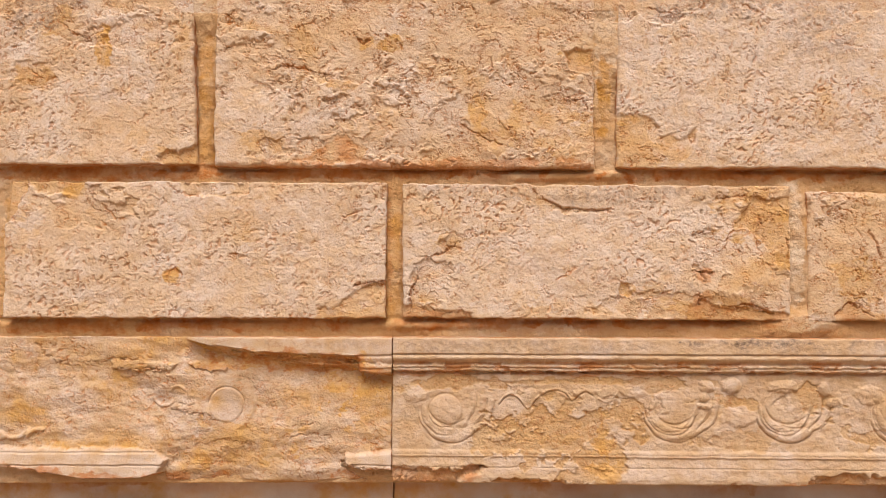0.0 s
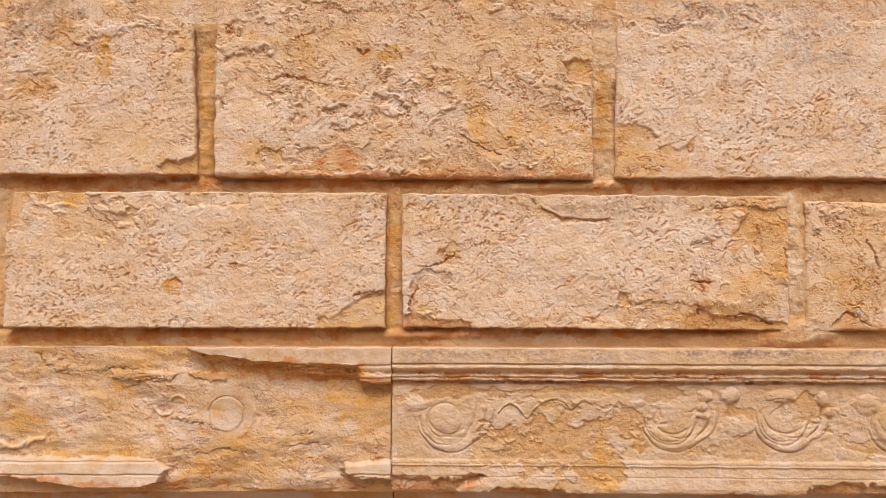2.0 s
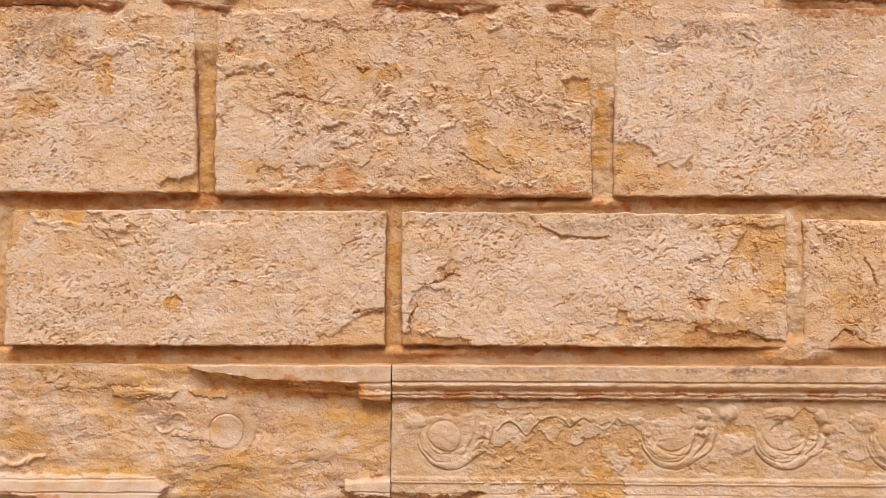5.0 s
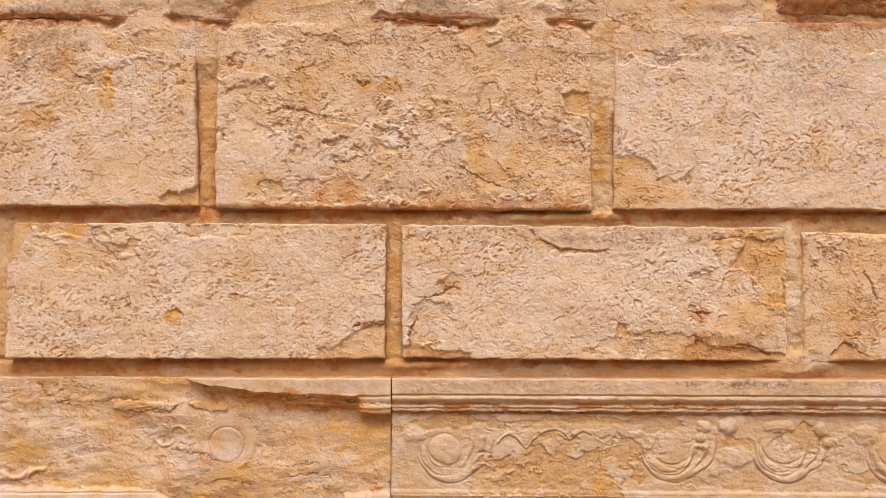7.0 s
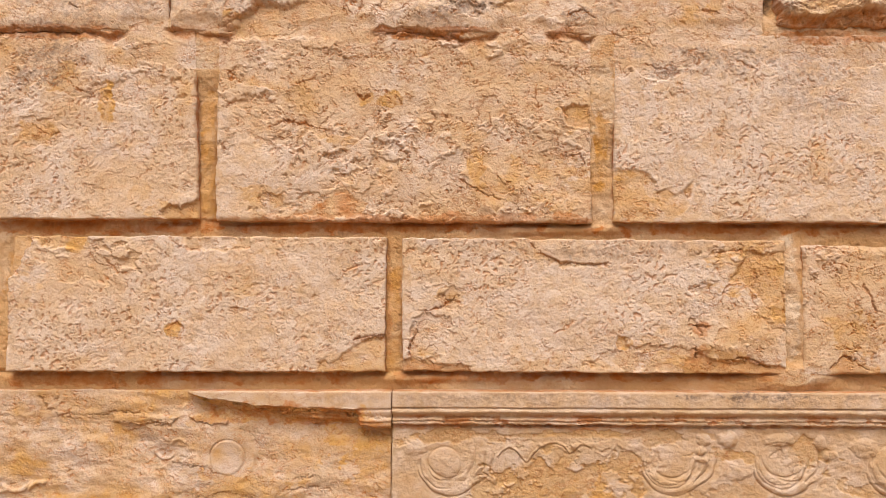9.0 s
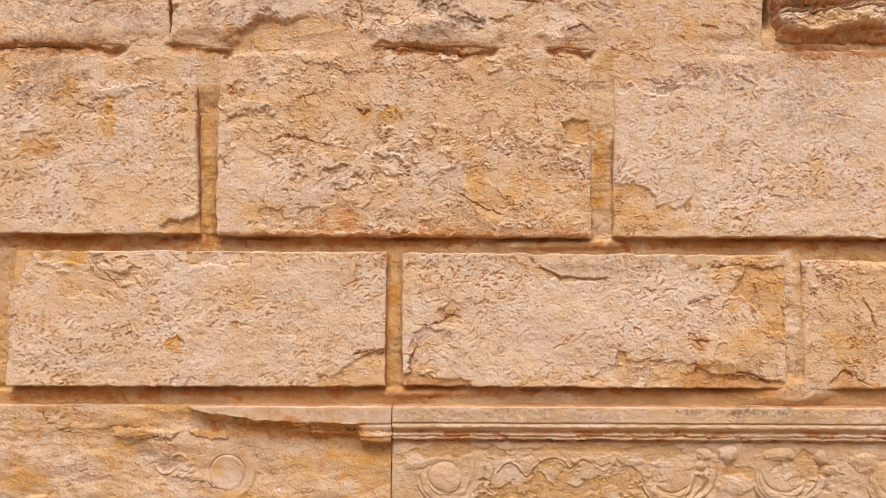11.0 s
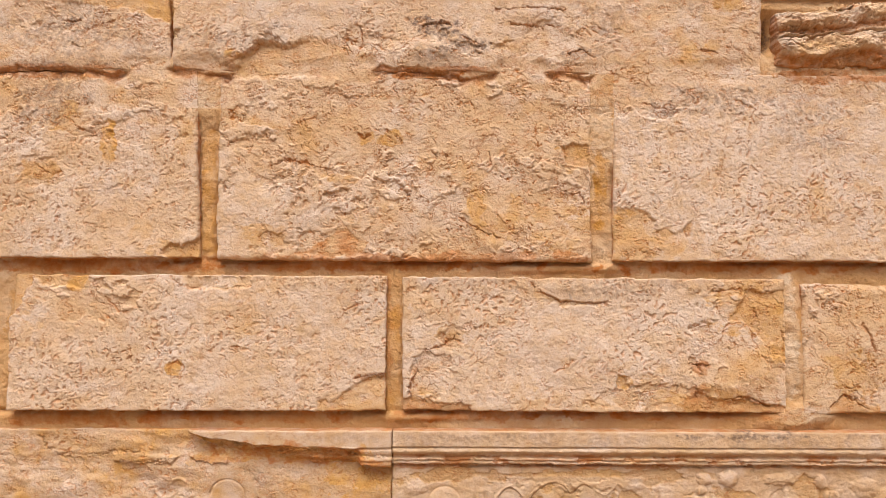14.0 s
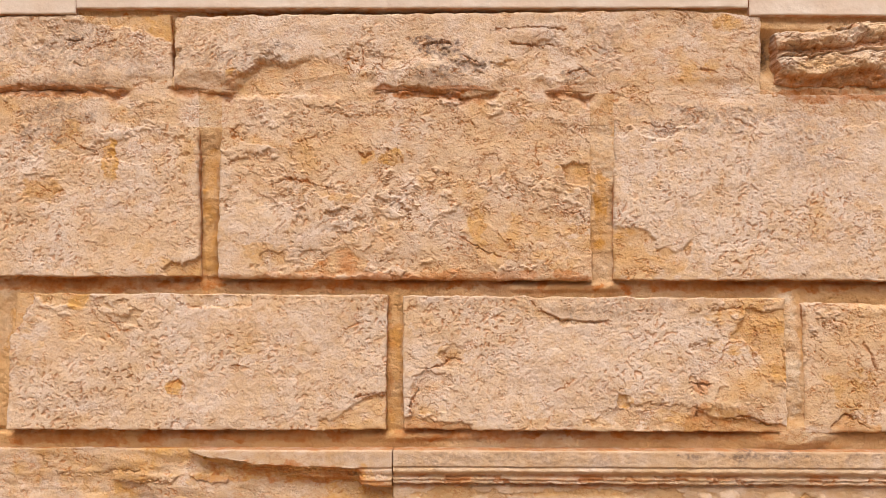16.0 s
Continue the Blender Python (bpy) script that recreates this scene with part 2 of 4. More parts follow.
class Patch:
    """A quad of wall (top left, top right, bottom right, bottom left as x, z), as a fine grid with a height and stain layers."""

    def __init__(self, tl, tr, br, bl, seed, pitch=0.00136, wobble=0.0025):
        self.seed = seed
        wide, high = max(tr[0] - tl[0], br[0] - bl[0]), max(tl[1] - bl[1], tr[1] - br[1])
        self.nx, self.nz = max(3, int(wide / pitch) + 1), max(3, int(high / pitch) + 1)
        s, t = np.meshgrid(np.linspace(0, 1, self.nx), np.linspace(0, 1, self.nz))
        at = [(tl[k] * (1 - s) + tr[k] * s) * (1 - t) + (bl[k] * (1 - s) + br[k] * s) * t for k in (0, 1)]
        self.s, self.t, self.x, self.z = s, t, at[0], at[1]
        self.x = self.x + wobble * fbm(at[0] * 8, at[1] * 18, 5, 41, 0.6)
        self.z = self.z + wobble * fbm(at[0] * 18, at[1] * 8, 5, 42, 0.6)
        self.left, self.right, self.top, self.bottom = s * wide, (1 - s) * wide, t * high, (1 - t) * high
        self.h = np.zeros_like(s)
        self.layers = {k: np.zeros_like(s) for k in LAYERS}

    def add(self, key, amount):
        self.layers[key] = np.maximum(self.layers[key], amount)

    def round_edges(self, left=0.005, right=0.005, top=0.005, bottom=0.005, rag=0.6):
        n = 1 + rag * fbm(self.x * 28, self.z * 28, 4, self.seed + 51, 0.6)
        for d, r in ((self.left, left), (self.right, right), (self.top, top), (self.bottom, bottom)):
            if np.max(r) > 0:
                k = np.clip(1 - d / np.maximum(r * np.clip(n, 0.25, 3), 1e-5), 0, 1)
                self.h -= r * (1 - np.sqrt(np.clip(1 - k * k, 0, 1)))

    def build(self, name, material, parent, face=FACE, back=FACE + 0.06, parts=None, drop=None):
        """The block's front and its four sides. parts: masks of cells that become meshes of their own under the block. drop: cells left out."""
        y = np.minimum(face - self.h, back - 0.002)
        verts = np.stack([self.x.ravel(), y.ravel(), self.z.ravel()], 1)
        faces = grid_faces(self.nx, self.nz)
        flat = {k: v.ravel() for k, v in self.layers.items()}
        taken, made = np.zeros(len(faces), int), []
        for k, (pname, label, mask) in enumerate(parts or (), 1):
            mid = mask[:-1, :-1].ravel()
            taken[mid & (taken == 0)] = k
        if drop is not None:
            taken[drop[:-1, :-1].ravel()] = -1
        i = np.arange(self.nx * self.nz).reshape(self.nz, self.nx)
        rim = np.concatenate([i[0, :-1], i[:-1, -1], i[-1, :0:-1], i[:0:-1, 0]])
        inset = verts[rim].copy()
        behind = inset.copy()
        behind[:, 1] = back
        count, m = len(verts), len(rim)
        j = np.arange(m)
        nxt = (j + 1) % m
        side = np.stack([count + j, count + nxt, count + m + nxt, count + m + j], 1)
        own = np.concatenate([faces[taken == 0], side])
        allv = np.concatenate([verts, inset, behind])
        lay = {k: np.concatenate([v, v[rim], v[rim]]) for k, v in flat.items()}
        lay["rust"][count:] = np.maximum(lay["rust"][count:], 0.8)      # rusty brown on the side faces paints the warm shade in the joints
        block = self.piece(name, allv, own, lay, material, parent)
        for k, (pname, label, mask) in enumerate(parts or (), 1):
            if (taken == k).any():
                ob = self.piece(pname, allv, faces[taken == k], lay, material, block)
                if label:
                    tagged(ob, label)
        return block

    @staticmethod
    def piece(name, verts, faces, layers, material, parent):
        used = np.unique(faces)
        back = np.zeros(len(verts), int)
        back[used] = np.arange(len(used))
        return mesh_object(name, verts[used], back[faces], {k: v[used] for k, v in layers.items()}, material, parent)


def dressed(p, flaky_spots=(), flaky_base=0.0, facets=(), chips=(), splits=(), pales=(), ochres=(), rusts_and_shades=(), soots=(), lifts=(), pale_all=0.0):
    """The face of a picked sandstone block: pick marks, and spalled, leafy patches where the lists say."""
    x, z, sd = p.x, p.z, p.seed
    m = np.clip(blobs(x, z, flaky_spots, sd + 1, 0.6) + flaky_base + 0.3 * fbm(x * 8, z * 10, 4, sd + 2) * (0.3 + flaky_base), 0, 1)
    holes = np.zeros_like(x)     # hollows take a darker orange: inner stone, with their shade painted in
    p.h += pecked(x, z, sd, holes) * (1 - m) + (flaky_in(m, x, z, sd + 20, holes) - 0.003) * m
    p.add("flake", 0.25 + 0.75 * m)
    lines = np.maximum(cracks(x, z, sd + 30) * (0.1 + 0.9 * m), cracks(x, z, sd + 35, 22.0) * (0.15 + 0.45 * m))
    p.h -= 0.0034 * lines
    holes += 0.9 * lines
    p.add("pale", np.clip(0.45 + 0.30 * (1 - m) + 0.7 * fbm(x * 7, z * 8, 4, sd + 3) - 0.05, 0, 1))
    p.add("pale", pale_all + 0.4 * fbm(x * 11, z * 14, 4, sd + 5))
    p.add("ochre", (1 - pale_all) * np.clip(m * (1.0 * fbm(x * 9, z * 12, 4, sd + 4) - 0.12), 0, 0.6))
    for k, (depth, ochre, rust, *pts) in enumerate(facets):
        c = region(x, z, pts, sd + 120 + 3 * k, 0.005, 0.003)
        p.h = p.h * (1 - c) + c * (flaky_in(c, x, z, sd + 150 + k, holes) - 0.0015 - 0.65 * depth)
        p.add("ochre", ochre * c)
        p.add("rust", rust * c * (0.6 + 0.8 * fbm(x * 20, z * 30, 4, sd + 160 + k)))
        p.layers["pale"] *= 1 - 0.8 * c
    for k, (cx, cz, rx, rz, depth) in enumerate(chips):
        c = blobs(x, z, [(cx, cz, rx, rz, 1.0)], sd + 60 + k, 0.5)
        p.h -= depth * c
        p.add("ochre", 0.75 * c)
        p.layers["pale"] *= 1 - c
    for cx, cz, rx, rz, up in lifts:
        p.h += up * np.exp(-((x - cx) / rx) ** 2 - ((z - cz) / rz) ** 2)
    for k, (width, depth, *pts) in enumerate(splits):
        line = stroke(x, z, pts, width * 0.8, sd + 80 + k)
        p.h -= 0.9 * depth * line
        p.add("rust", 0.7 * stroke(x, z, pts, width * 1.6, sd + 80 + k))
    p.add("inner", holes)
    for key, spots in (("pale", pales), ("ochre", ochres), ("rust", rusts_and_shades), ("soot", soots)):
        if spots:
            p.add(key, blobs(x, z, spots, sd + 90, 0.7))
    return p


# ---- how the stones meet: lips over recessed joints, and stretches grown together ----
QUADS, STONES = [], []      # outlines and objects of all stones of the wall
LIPS = ((-1.1, -0.6432), (-0.5465, -0.4245), (-0.1304, 0.1123), (0.2060, 0.3042))


def seam_height(x):
    return np.interp(x, (-1.0, -0.55, -0.0937, 0.2950, 1.0), (2.0793, 2.0811, 2.0763, 2.0660, 2.0608))


def lip_at(x):
    x = x + 0.012 * fbm(x * 9, x * 0 + 3.3, 3, 903)
    return np.clip(sum(step(a - 0.012, a + 0.012, x) * step(b + 0.012, b - 0.012, x) for a, b in LIPS), 0, 1)


def grown_together(x, z):
    """0 to 1 where neighbouring stones and the joint between them are one weathered surface."""
    out = (1 - lip_at(x)) * np.exp(-np.abs((z - seam_height(x)) / 0.026) ** 4) * step(0.6767, 0.6255, x)
    wob = 0.25 * fbm(x * 20, z * 20, 3, 906)
    for cx, cz, rx, rz in ((-0.4694, 2.0340, 0.060, 0.066), (0.3234, 2.0066, 0.055, 0.090), (0.4225, 2.1461, 0.055, 0.105), (0.7092, 1.3843, 0.050, 0.017)):
        out = np.maximum(out, step(1.5, 0.6, np.hypot((x - cx) / rx, (z - cz) / rz) + wob))
    return out


LOST_LIP = [(-0.4289, 2.0747), (-0.4020, 2.1097), (-0.3679, 2.1378), (-0.3125, 2.1304), (-0.2551, 2.1442), (-0.1973, 2.1227), (-0.1454, 2.1024), (-0.1258, 2.0637), (-0.4149, 2.0629)]


def joined(p, sink=0.0, face=FACE):
    """Blend a stone's face, or the joints, into the common surface where they have grown together, and cut the recess under the lips."""
    x, z = p.x, p.z
    m, some = np.zeros_like(x), (z > 2.0) | (np.hypot(x - 0.7092, z - 1.3843) < 0.09)
    m[some] = grown_together(x[some], z[some])
    lost = region(x, z, LOST_LIP, 905, 0.006, 0.006) * np.interp(x, (-0.33, -0.18), (1.0, 0.0))
    m = np.maximum(m, lost)
    common, holes, on = np.zeros_like(x), np.zeros_like(x), m > 0
    if on.any():
        inner = np.zeros(int(on.sum()))
        common[on] = flaky(x[on], z[on], 900, 0.8, inner) - 0.004
        holes[on] = inner
        common -= 0.008 * lost
        p.h = p.h * (1 - m) + m * (common + face - FACE)
        for key in LAYERS:
            p.layers[key] *= 1 - 0.8 * m
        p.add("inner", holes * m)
        p.add("flake", m)
        p.add("pale", m * np.clip(0.62 + 0.6 * fbm(x * 9, z * 12, 4, 907), 0, 1) * (1 - 0.6 * lost))
        p.add("ochre", np.clip(0.55 * lost + m * (0.8 * fbm(x * 8, z * 10, 4, 908) - 0.2), 0, 0.8))
    below = seam_height(x) - z
    below = below + 0.013 * fbm(x * 10, z * 4, 5, 911, 0.6) - 0.002
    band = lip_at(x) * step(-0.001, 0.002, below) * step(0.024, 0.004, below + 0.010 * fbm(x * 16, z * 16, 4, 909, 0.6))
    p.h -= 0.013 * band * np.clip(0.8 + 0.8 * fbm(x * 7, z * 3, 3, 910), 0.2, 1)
    # rusty brown paints in the shade of the recess under the lips
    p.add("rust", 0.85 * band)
    p.h = p.h - sink * m


# ---- the stones of the wall ----
def block(corners, seed, label, back=FACE + 0.06, edges=(), face=FACE, lips=(), **marks):
    q = Patch(*corners, seed)
    dressed(q, **marks)
    left, right, top, bottom = edges
    if lips:
        # the lower edge is lost in mortar but for the stretches of a projecting lip
        keep = sum(step(a - 0.03, a, q.x) * step(b + 0.03, b, q.x) for a, b in lips)
        bottom = 0.010 - 0.007 * np.clip(keep, 0, 1)
        q.h += 0.006 * keep * np.exp(-((q.bottom - 0.025) / 0.026) ** 2)
    q.round_edges(left, right, top, bottom)
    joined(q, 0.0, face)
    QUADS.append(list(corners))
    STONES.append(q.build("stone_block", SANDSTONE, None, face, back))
    return tagged(STONES[-1], label)


# course of tall blocks; rusty streaks along their tops paint the overhangs' shade
block(((-0.9225, 2.0798), (-0.4958, 2.0809), (-0.4821, 1.6973), (-0.9611, 1.6991)), 100, "pale sandstone block with pick marks and ochre stains", edges=(0, 0.006, 0.006, 0.003),
      flaky_spots=[(-0.7591, 2.0355, 0.25, 0.05, 0.8), (-0.7686, 1.9831, 0.07, 0.04, 1.0), (-0.6187, 1.9591, 0.08, 0.04, 0.6), (-0.8102, 1.8793, 0.05, 0.03, 0.7)], flaky_base=0.05,
      facets=[(0.004, 0.7, 0.15, (-0.5602, 1.7100), (-0.5381, 1.7280), (-0.5098, 1.7211), (-0.4763, 1.7390), (-0.4751, 1.6850), (-0.5428, 1.6897))],
      splits=[(0.0025, 0.004, (-0.7477, 1.9772), (-0.7216, 1.9539), (-0.6961, 1.9457)), (0.002, 0.003, (-0.8221, 1.8909), (-0.7869, 1.8678), (-0.7641, 1.8700)), (0.002, 0.003, (-0.6019, 1.7814), (-0.5776, 1.8007))],
      ochres=[(-0.6728, 1.9306, 0.016, 0.045, 1.0), (-0.7576, 1.9946, 0.022, 0.022, 0.7), (-0.8100, 1.8737, 0.05, 0.02, 0.6), (-0.5549, 1.7190, 0.04, 0.015, 0.7), (-0.5153, 1.9413, 0.02, 0.05, 0.5), (-0.6011, 1.7531, 0.02, 0.05, 0.4)],
      soots=[(-0.7927, 2.0123, 0.07, 0.05, 0.6)], rusts_and_shades=[(-0.7720, 2.0730, 0.14, 0.009, 0.8)], pales=[(-0.6332, 2.0582, 0.025, 0.02, 1.0)])
block(((-0.4475, 2.0807), (0.3007, 2.0660), (0.2967, 1.6857), (-0.4493, 1.6928)), 110, "spalled ochre sandstone block with flaking leaves", edges=(0.005, 0.006, 0.006, 0.008),
      pale_all=0.25, flaky_spots=[(-0.0480, 1.9679, 0.45, 0.13, 1.0), (0.0983, 1.7730, 0.26, 0.12, 1.0), (-0.1606, 1.7289, 0.2, 0.03, 0.8)], flaky_base=0.08,
      facets=[(0.006, 0.3, 0.8, (-0.2746, 1.7059), (-0.2338, 1.7325), (-0.2051, 1.7548), (-0.1862, 1.7525), (-0.1717, 1.7390), (-0.1495, 1.7278), (-0.1583, 1.7055), (-0.2136, 1.6946)),
              (0.005, 0.7, 0.3, (0.2412, 1.9181), (0.2944, 1.9202), (0.2958, 1.8744), (0.2519, 1.8802)),
              (0.0015, 0.15, 0.1, (0.0421, 1.7901), (0.0761, 1.8127), (0.1374, 1.7502), (0.1089, 1.7053), (0.0754, 1.7280))],
      splits=[(0.003, 0.005, (-0.3431, 1.8819), (-0.3149, 1.8932), (-0.2750, 1.8884), (-0.2271, 1.8721)), (0.003, 0.005, (-0.1663, 1.9477), (-0.1560, 1.9339), (-0.1447, 1.9453)),
              (0.0025, 0.005, (0.0950, 1.9097), (0.0992, 1.8810)), (0.002, 0.004, (0.1886, 1.9610), (0.1926, 1.9207)), (0.003, 0.005, (0.2453, 1.8244), (0.2734, 1.8221), (0.2878, 1.8039)),
              (0.003, 0.005, (0.0364, 1.7754), (0.0734, 1.7504), (0.1148, 1.7334)), (0.0025, 0.004, (-0.2873, 1.9691), (-0.2533, 1.9829)), (0.002, 0.004, (-0.0934, 1.9543), (-0.0798, 1.9277))],
      lifts=[(0.0979, 1.7222, 0.022, 0.012, 0.006), (-0.3418, 1.7974, 0.08, 0.06, 0.003)],
      ochres=[(-0.1048, 1.9336, 0.04, 0.015, 0.9), (0.0647, 1.7958, 0.02, 0.03, 0.7), (0.1993, 1.7612, 0.1, 0.05, 0.6), (-0.2066, 1.8538, 0.03, 0.012, 0.6), (-0.3522, 1.7409, 0.05, 0.02, 0.6), (0.2691, 1.8973, 0.03, 0.025, 0.8)],
      pales=[(-0.3531, 1.7974, 0.10, 0.07, 0.9), (-0.1622, 2.0323, 0.05, 0.02, 0.6)], rusts_and_shades=[(-0.0257, 1.6960, 0.42, 0.010, 0.65), (-0.0136, 2.0689, 0.12, 0.011, 0.9), (0.2550, 2.0650, 0.06, 0.008, 0.8), (-0.4380, 2.0700, 0.03, 0.008, 0.7)])
block(((0.3497, 2.0645), (0.9317, 2.0601), (0.9558, 1.6844), (0.3391, 1.6867)), 120, "pale pinkish sandstone block with pick marks", edges=(0.006, 0, 0.006, 0.003), pale_all=0.65,
      flaky_spots=[(0.4192, 2.0177, 0.10, 0.04, 0.9), (0.7600, 2.0274, 0.2, 0.04, 0.7)], flaky_base=-0.05,
      facets=[(0.0004, 0.45, 0.1, (0.3415, 1.7946), (0.4020, 1.7899), (0.4183, 1.7717), (0.4236, 1.7537), (0.4680, 1.7422), (0.5024, 1.7713), (0.4839, 1.7152), (0.4552, 1.6862), (0.3323, 1.6821))],
      splits=[(0.0025, 0.004, (0.4076, 2.0061), (0.4357, 1.9956), (0.4696, 1.9930)), (0.002, 0.003, (0.5893, 2.0132), (0.6339, 1.9899)), (0.002, 0.003, (0.7894, 1.9293), (0.8229, 1.9234))],
      pales=[(0.6294, 1.8729, 0.30, 0.17, 1.0), (0.5678, 2.0459, 0.08, 0.03, 0.8)], ochres=[(0.7383, 1.7930, 0.03, 0.05, 0.35), (0.3681, 1.7809, 0.035, 0.01, 0.9)], rusts_and_shades=[(0.7839, 2.0539, 0.14, 0.012, 0.8)],
      soots=[(0.5441, 2.0170, 0.13, 0.035, 0.55), (0.7233, 1.9641, 0.08, 0.05, 0.4)])
# course of lower blocks
block(((-0.8589, 1.6656), (-0.1097, 1.6586), (-0.1114, 1.3947), (-0.8582, 1.3983)), 130, "pale sandstone block with pick marks and chipped corner", edges=(0.006, 0.003, 0.003, 0.003),
      flaky_spots=[(-0.7109, 1.6094, 0.10, 0.035, 0.9), (-0.3782, 1.5532, 0.03, 0.03, 0.5)], flaky_base=0.0,
      facets=[(0.020, 0.6, 0.1, (-0.8679, 1.6711), (-0.8144, 1.6676), (-0.8161, 1.6453), (-0.8312, 1.6298), (-0.8478, 1.5854), (-0.8653, 1.5767)), (0.008, 0.5, 0.05, (-0.8167, 1.6676), (-0.7010, 1.6661), (-0.7116, 1.6372), (-0.7983, 1.6453)),
              (0.006, 0.0, 0.0, (-0.5179, 1.6644), (-0.3739, 1.6617), (-0.3792, 1.6417), (-0.4012, 1.6329), (-0.5009, 1.6354)),
              (0.004, 0.45, 0.1, (-0.2451, 1.4124), (-0.2013, 1.4210), (-0.1576, 1.4581), (-0.1028, 1.4668), (-0.1027, 1.3881), (-0.2450, 1.3928))],
      splits=[(0.004, 0.008, (-0.1708, 1.4603), (-0.1609, 1.4625)), (0.0025, 0.005, (-0.1521, 1.4647), (-0.1138, 1.4668)), (0.0025, 0.004, (-0.5344, 1.6533), (-0.5009, 1.6366), (-0.4788, 1.6353)),
              (0.002, 0.003, (-0.8119, 1.6542), (-0.8269, 1.6320), (-0.8490, 1.5899)), (0.002, 0.003, (-0.6668, 1.6204), (-0.6386, 1.5927), (-0.6219, 1.5892)), (0.0025, 0.003, (-0.1966, 1.5913), (-0.1559, 1.6056)),
              (0.0022, 0.003, (-0.5362, 1.4876), (-0.5208, 1.4941), (-0.5074, 1.4809), (-0.5138, 1.4633), (-0.5313, 1.4612), (-0.5381, 1.4743), (-0.5340, 1.4876))],
      ochres=[(-0.7283, 1.6450, 0.025, 0.018, 0.9), (-0.5239, 1.4766, 0.018, 0.018, 0.9), (-0.1801, 1.5946, 0.025, 0.012, 0.5), (-0.8367, 1.5434, 0.03, 0.04, 0.4), (-0.3783, 1.5587, 0.02, 0.015, 0.5)],
      pales=[(-0.2459, 1.5308, 0.14, 0.11, 0.8), (-0.6627, 1.4166, 0.2, 0.03, 0.5), (-0.4457, 1.6497, 0.06, 0.012, 0.8)], soots=[(-0.1580, 1.5857, 0.05, 0.05, 0.15)])
block(((-0.0798, 1.6574), (0.6779, 1.6493), (0.6713, 1.3887), (-0.0776, 1.3968)), 140, "sandstone block with pick marks and a spalled ochre end", edges=(0.003, 0.005, 0.003, 0.003),
      flaky_spots=[(0.5927, 1.5176, 0.085, 0.16, 1.0), (-0.0260, 1.4644, 0.04, 0.06, 0.8), (0.0180, 1.5356, 0.03, 0.02, 0.8), (0.4325, 1.4142, 0.12, 0.03, 0.8)], flaky_base=0.0,
      facets=[(0.005, 0.3, 0.45, (-0.0863, 1.4153), (-0.0589, 1.4229), (0.0067, 1.4075), (0.0559, 1.4030), (0.0558, 1.3823), (-0.0863, 1.3826)),
              (0.003, 0.1, 0.0, (0.1781, 1.6399), (0.1967, 1.6266), (0.2272, 1.6110), (0.3315, 1.6019), (0.2381, 1.5978), (0.1833, 1.6178)),
              (0.005, 0.55, 0.1, (0.5643, 1.5671), (0.5992, 1.5637), (0.6205, 1.5394), (0.6737, 1.4846), (0.6795, 1.6273), (0.6006, 1.6253)),
              (0.007, 0.5, 0.6, (0.4705, 1.4087), (0.5036, 1.4304), (0.5413, 1.4140), (0.5958, 1.4139), (0.6770, 1.4018), (0.6766, 1.3844), (0.4701, 1.3848)),
              (0.004, 0.9, 0.0, (0.3416, 1.4613), (0.3656, 1.4580), (0.3653, 1.4394), (0.3434, 1.4351))],
      splits=[(0.003, 0.006, (-0.0458, 1.4753), (-0.0633, 1.4448), (-0.0633, 1.4251)), (0.003, 0.006, (-0.0314, 1.5138), (0.0016, 1.5213), (0.0312, 1.5432)), (0.0025, 0.004, (0.0070, 1.5356), (0.0345, 1.5322)),
              (0.0035, 0.007, (0.4829, 1.4850), (0.5231, 1.4806)), (0.003, 0.006, (0.4992, 1.4850), (0.5075, 1.4631)), (0.004, 0.007, (0.4962, 1.4435), (0.4980, 1.4217)), (0.003, 0.006, (0.5523, 1.4172), (0.5959, 1.4193), (0.6390, 1.4019)),
              (0.002, 0.003, (0.5460, 1.5287), (0.5620, 1.5638), (0.5991, 1.5614), (0.6117, 1.5373)), (0.003, 0.004, (0.6699, 1.5503), (0.6711, 1.5119)), (0.0025, 0.004, (0.3019, 1.4287), (0.3434, 1.4373)),
              (0.002, 0.004, (0.1726, 1.6454), (0.1967, 1.6266), (0.2328, 1.6088), (0.3260, 1.6019)), (0.002, 0.004, (0.5238, 1.6222), (0.5898, 1.6331)), (0.002, 0.003, (0.2203, 1.4692), (0.2589, 1.4911))],
      lifts=[(0.5917, 1.4738, 0.045, 0.04, 0.008), (0.2385, 1.6342, 0.06, 0.012, 0.004), (0.5419, 1.4412, 0.05, 0.02, 0.004)],
      ochres=[(0.6108, 1.5889, 0.06, 0.05, 0.8), (0.0180, 1.5411, 0.025, 0.02, 0.6), (0.3546, 1.4503, 0.013, 0.013, 1.0), (0.6522, 1.4956, 0.03, 0.03, 0.8), (0.5088, 1.4195, 0.08, 0.025, 0.6)],
      rusts_and_shades=[(0.5045, 1.4762, 0.018, 0.014, 0.7), (0.4927, 1.4304, 0.02, 0.018, 0.7), (-0.0261, 1.4032, 0.05, 0.006, 0.6)],
      pales=[(0.2153, 1.5077, 0.25, 0.10, 0.9)], soots=[(0.3484, 1.6339, 0.14, 0.02, 0.35), (0.1066, 1.6457, 0.15, 0.015, 0.25)])
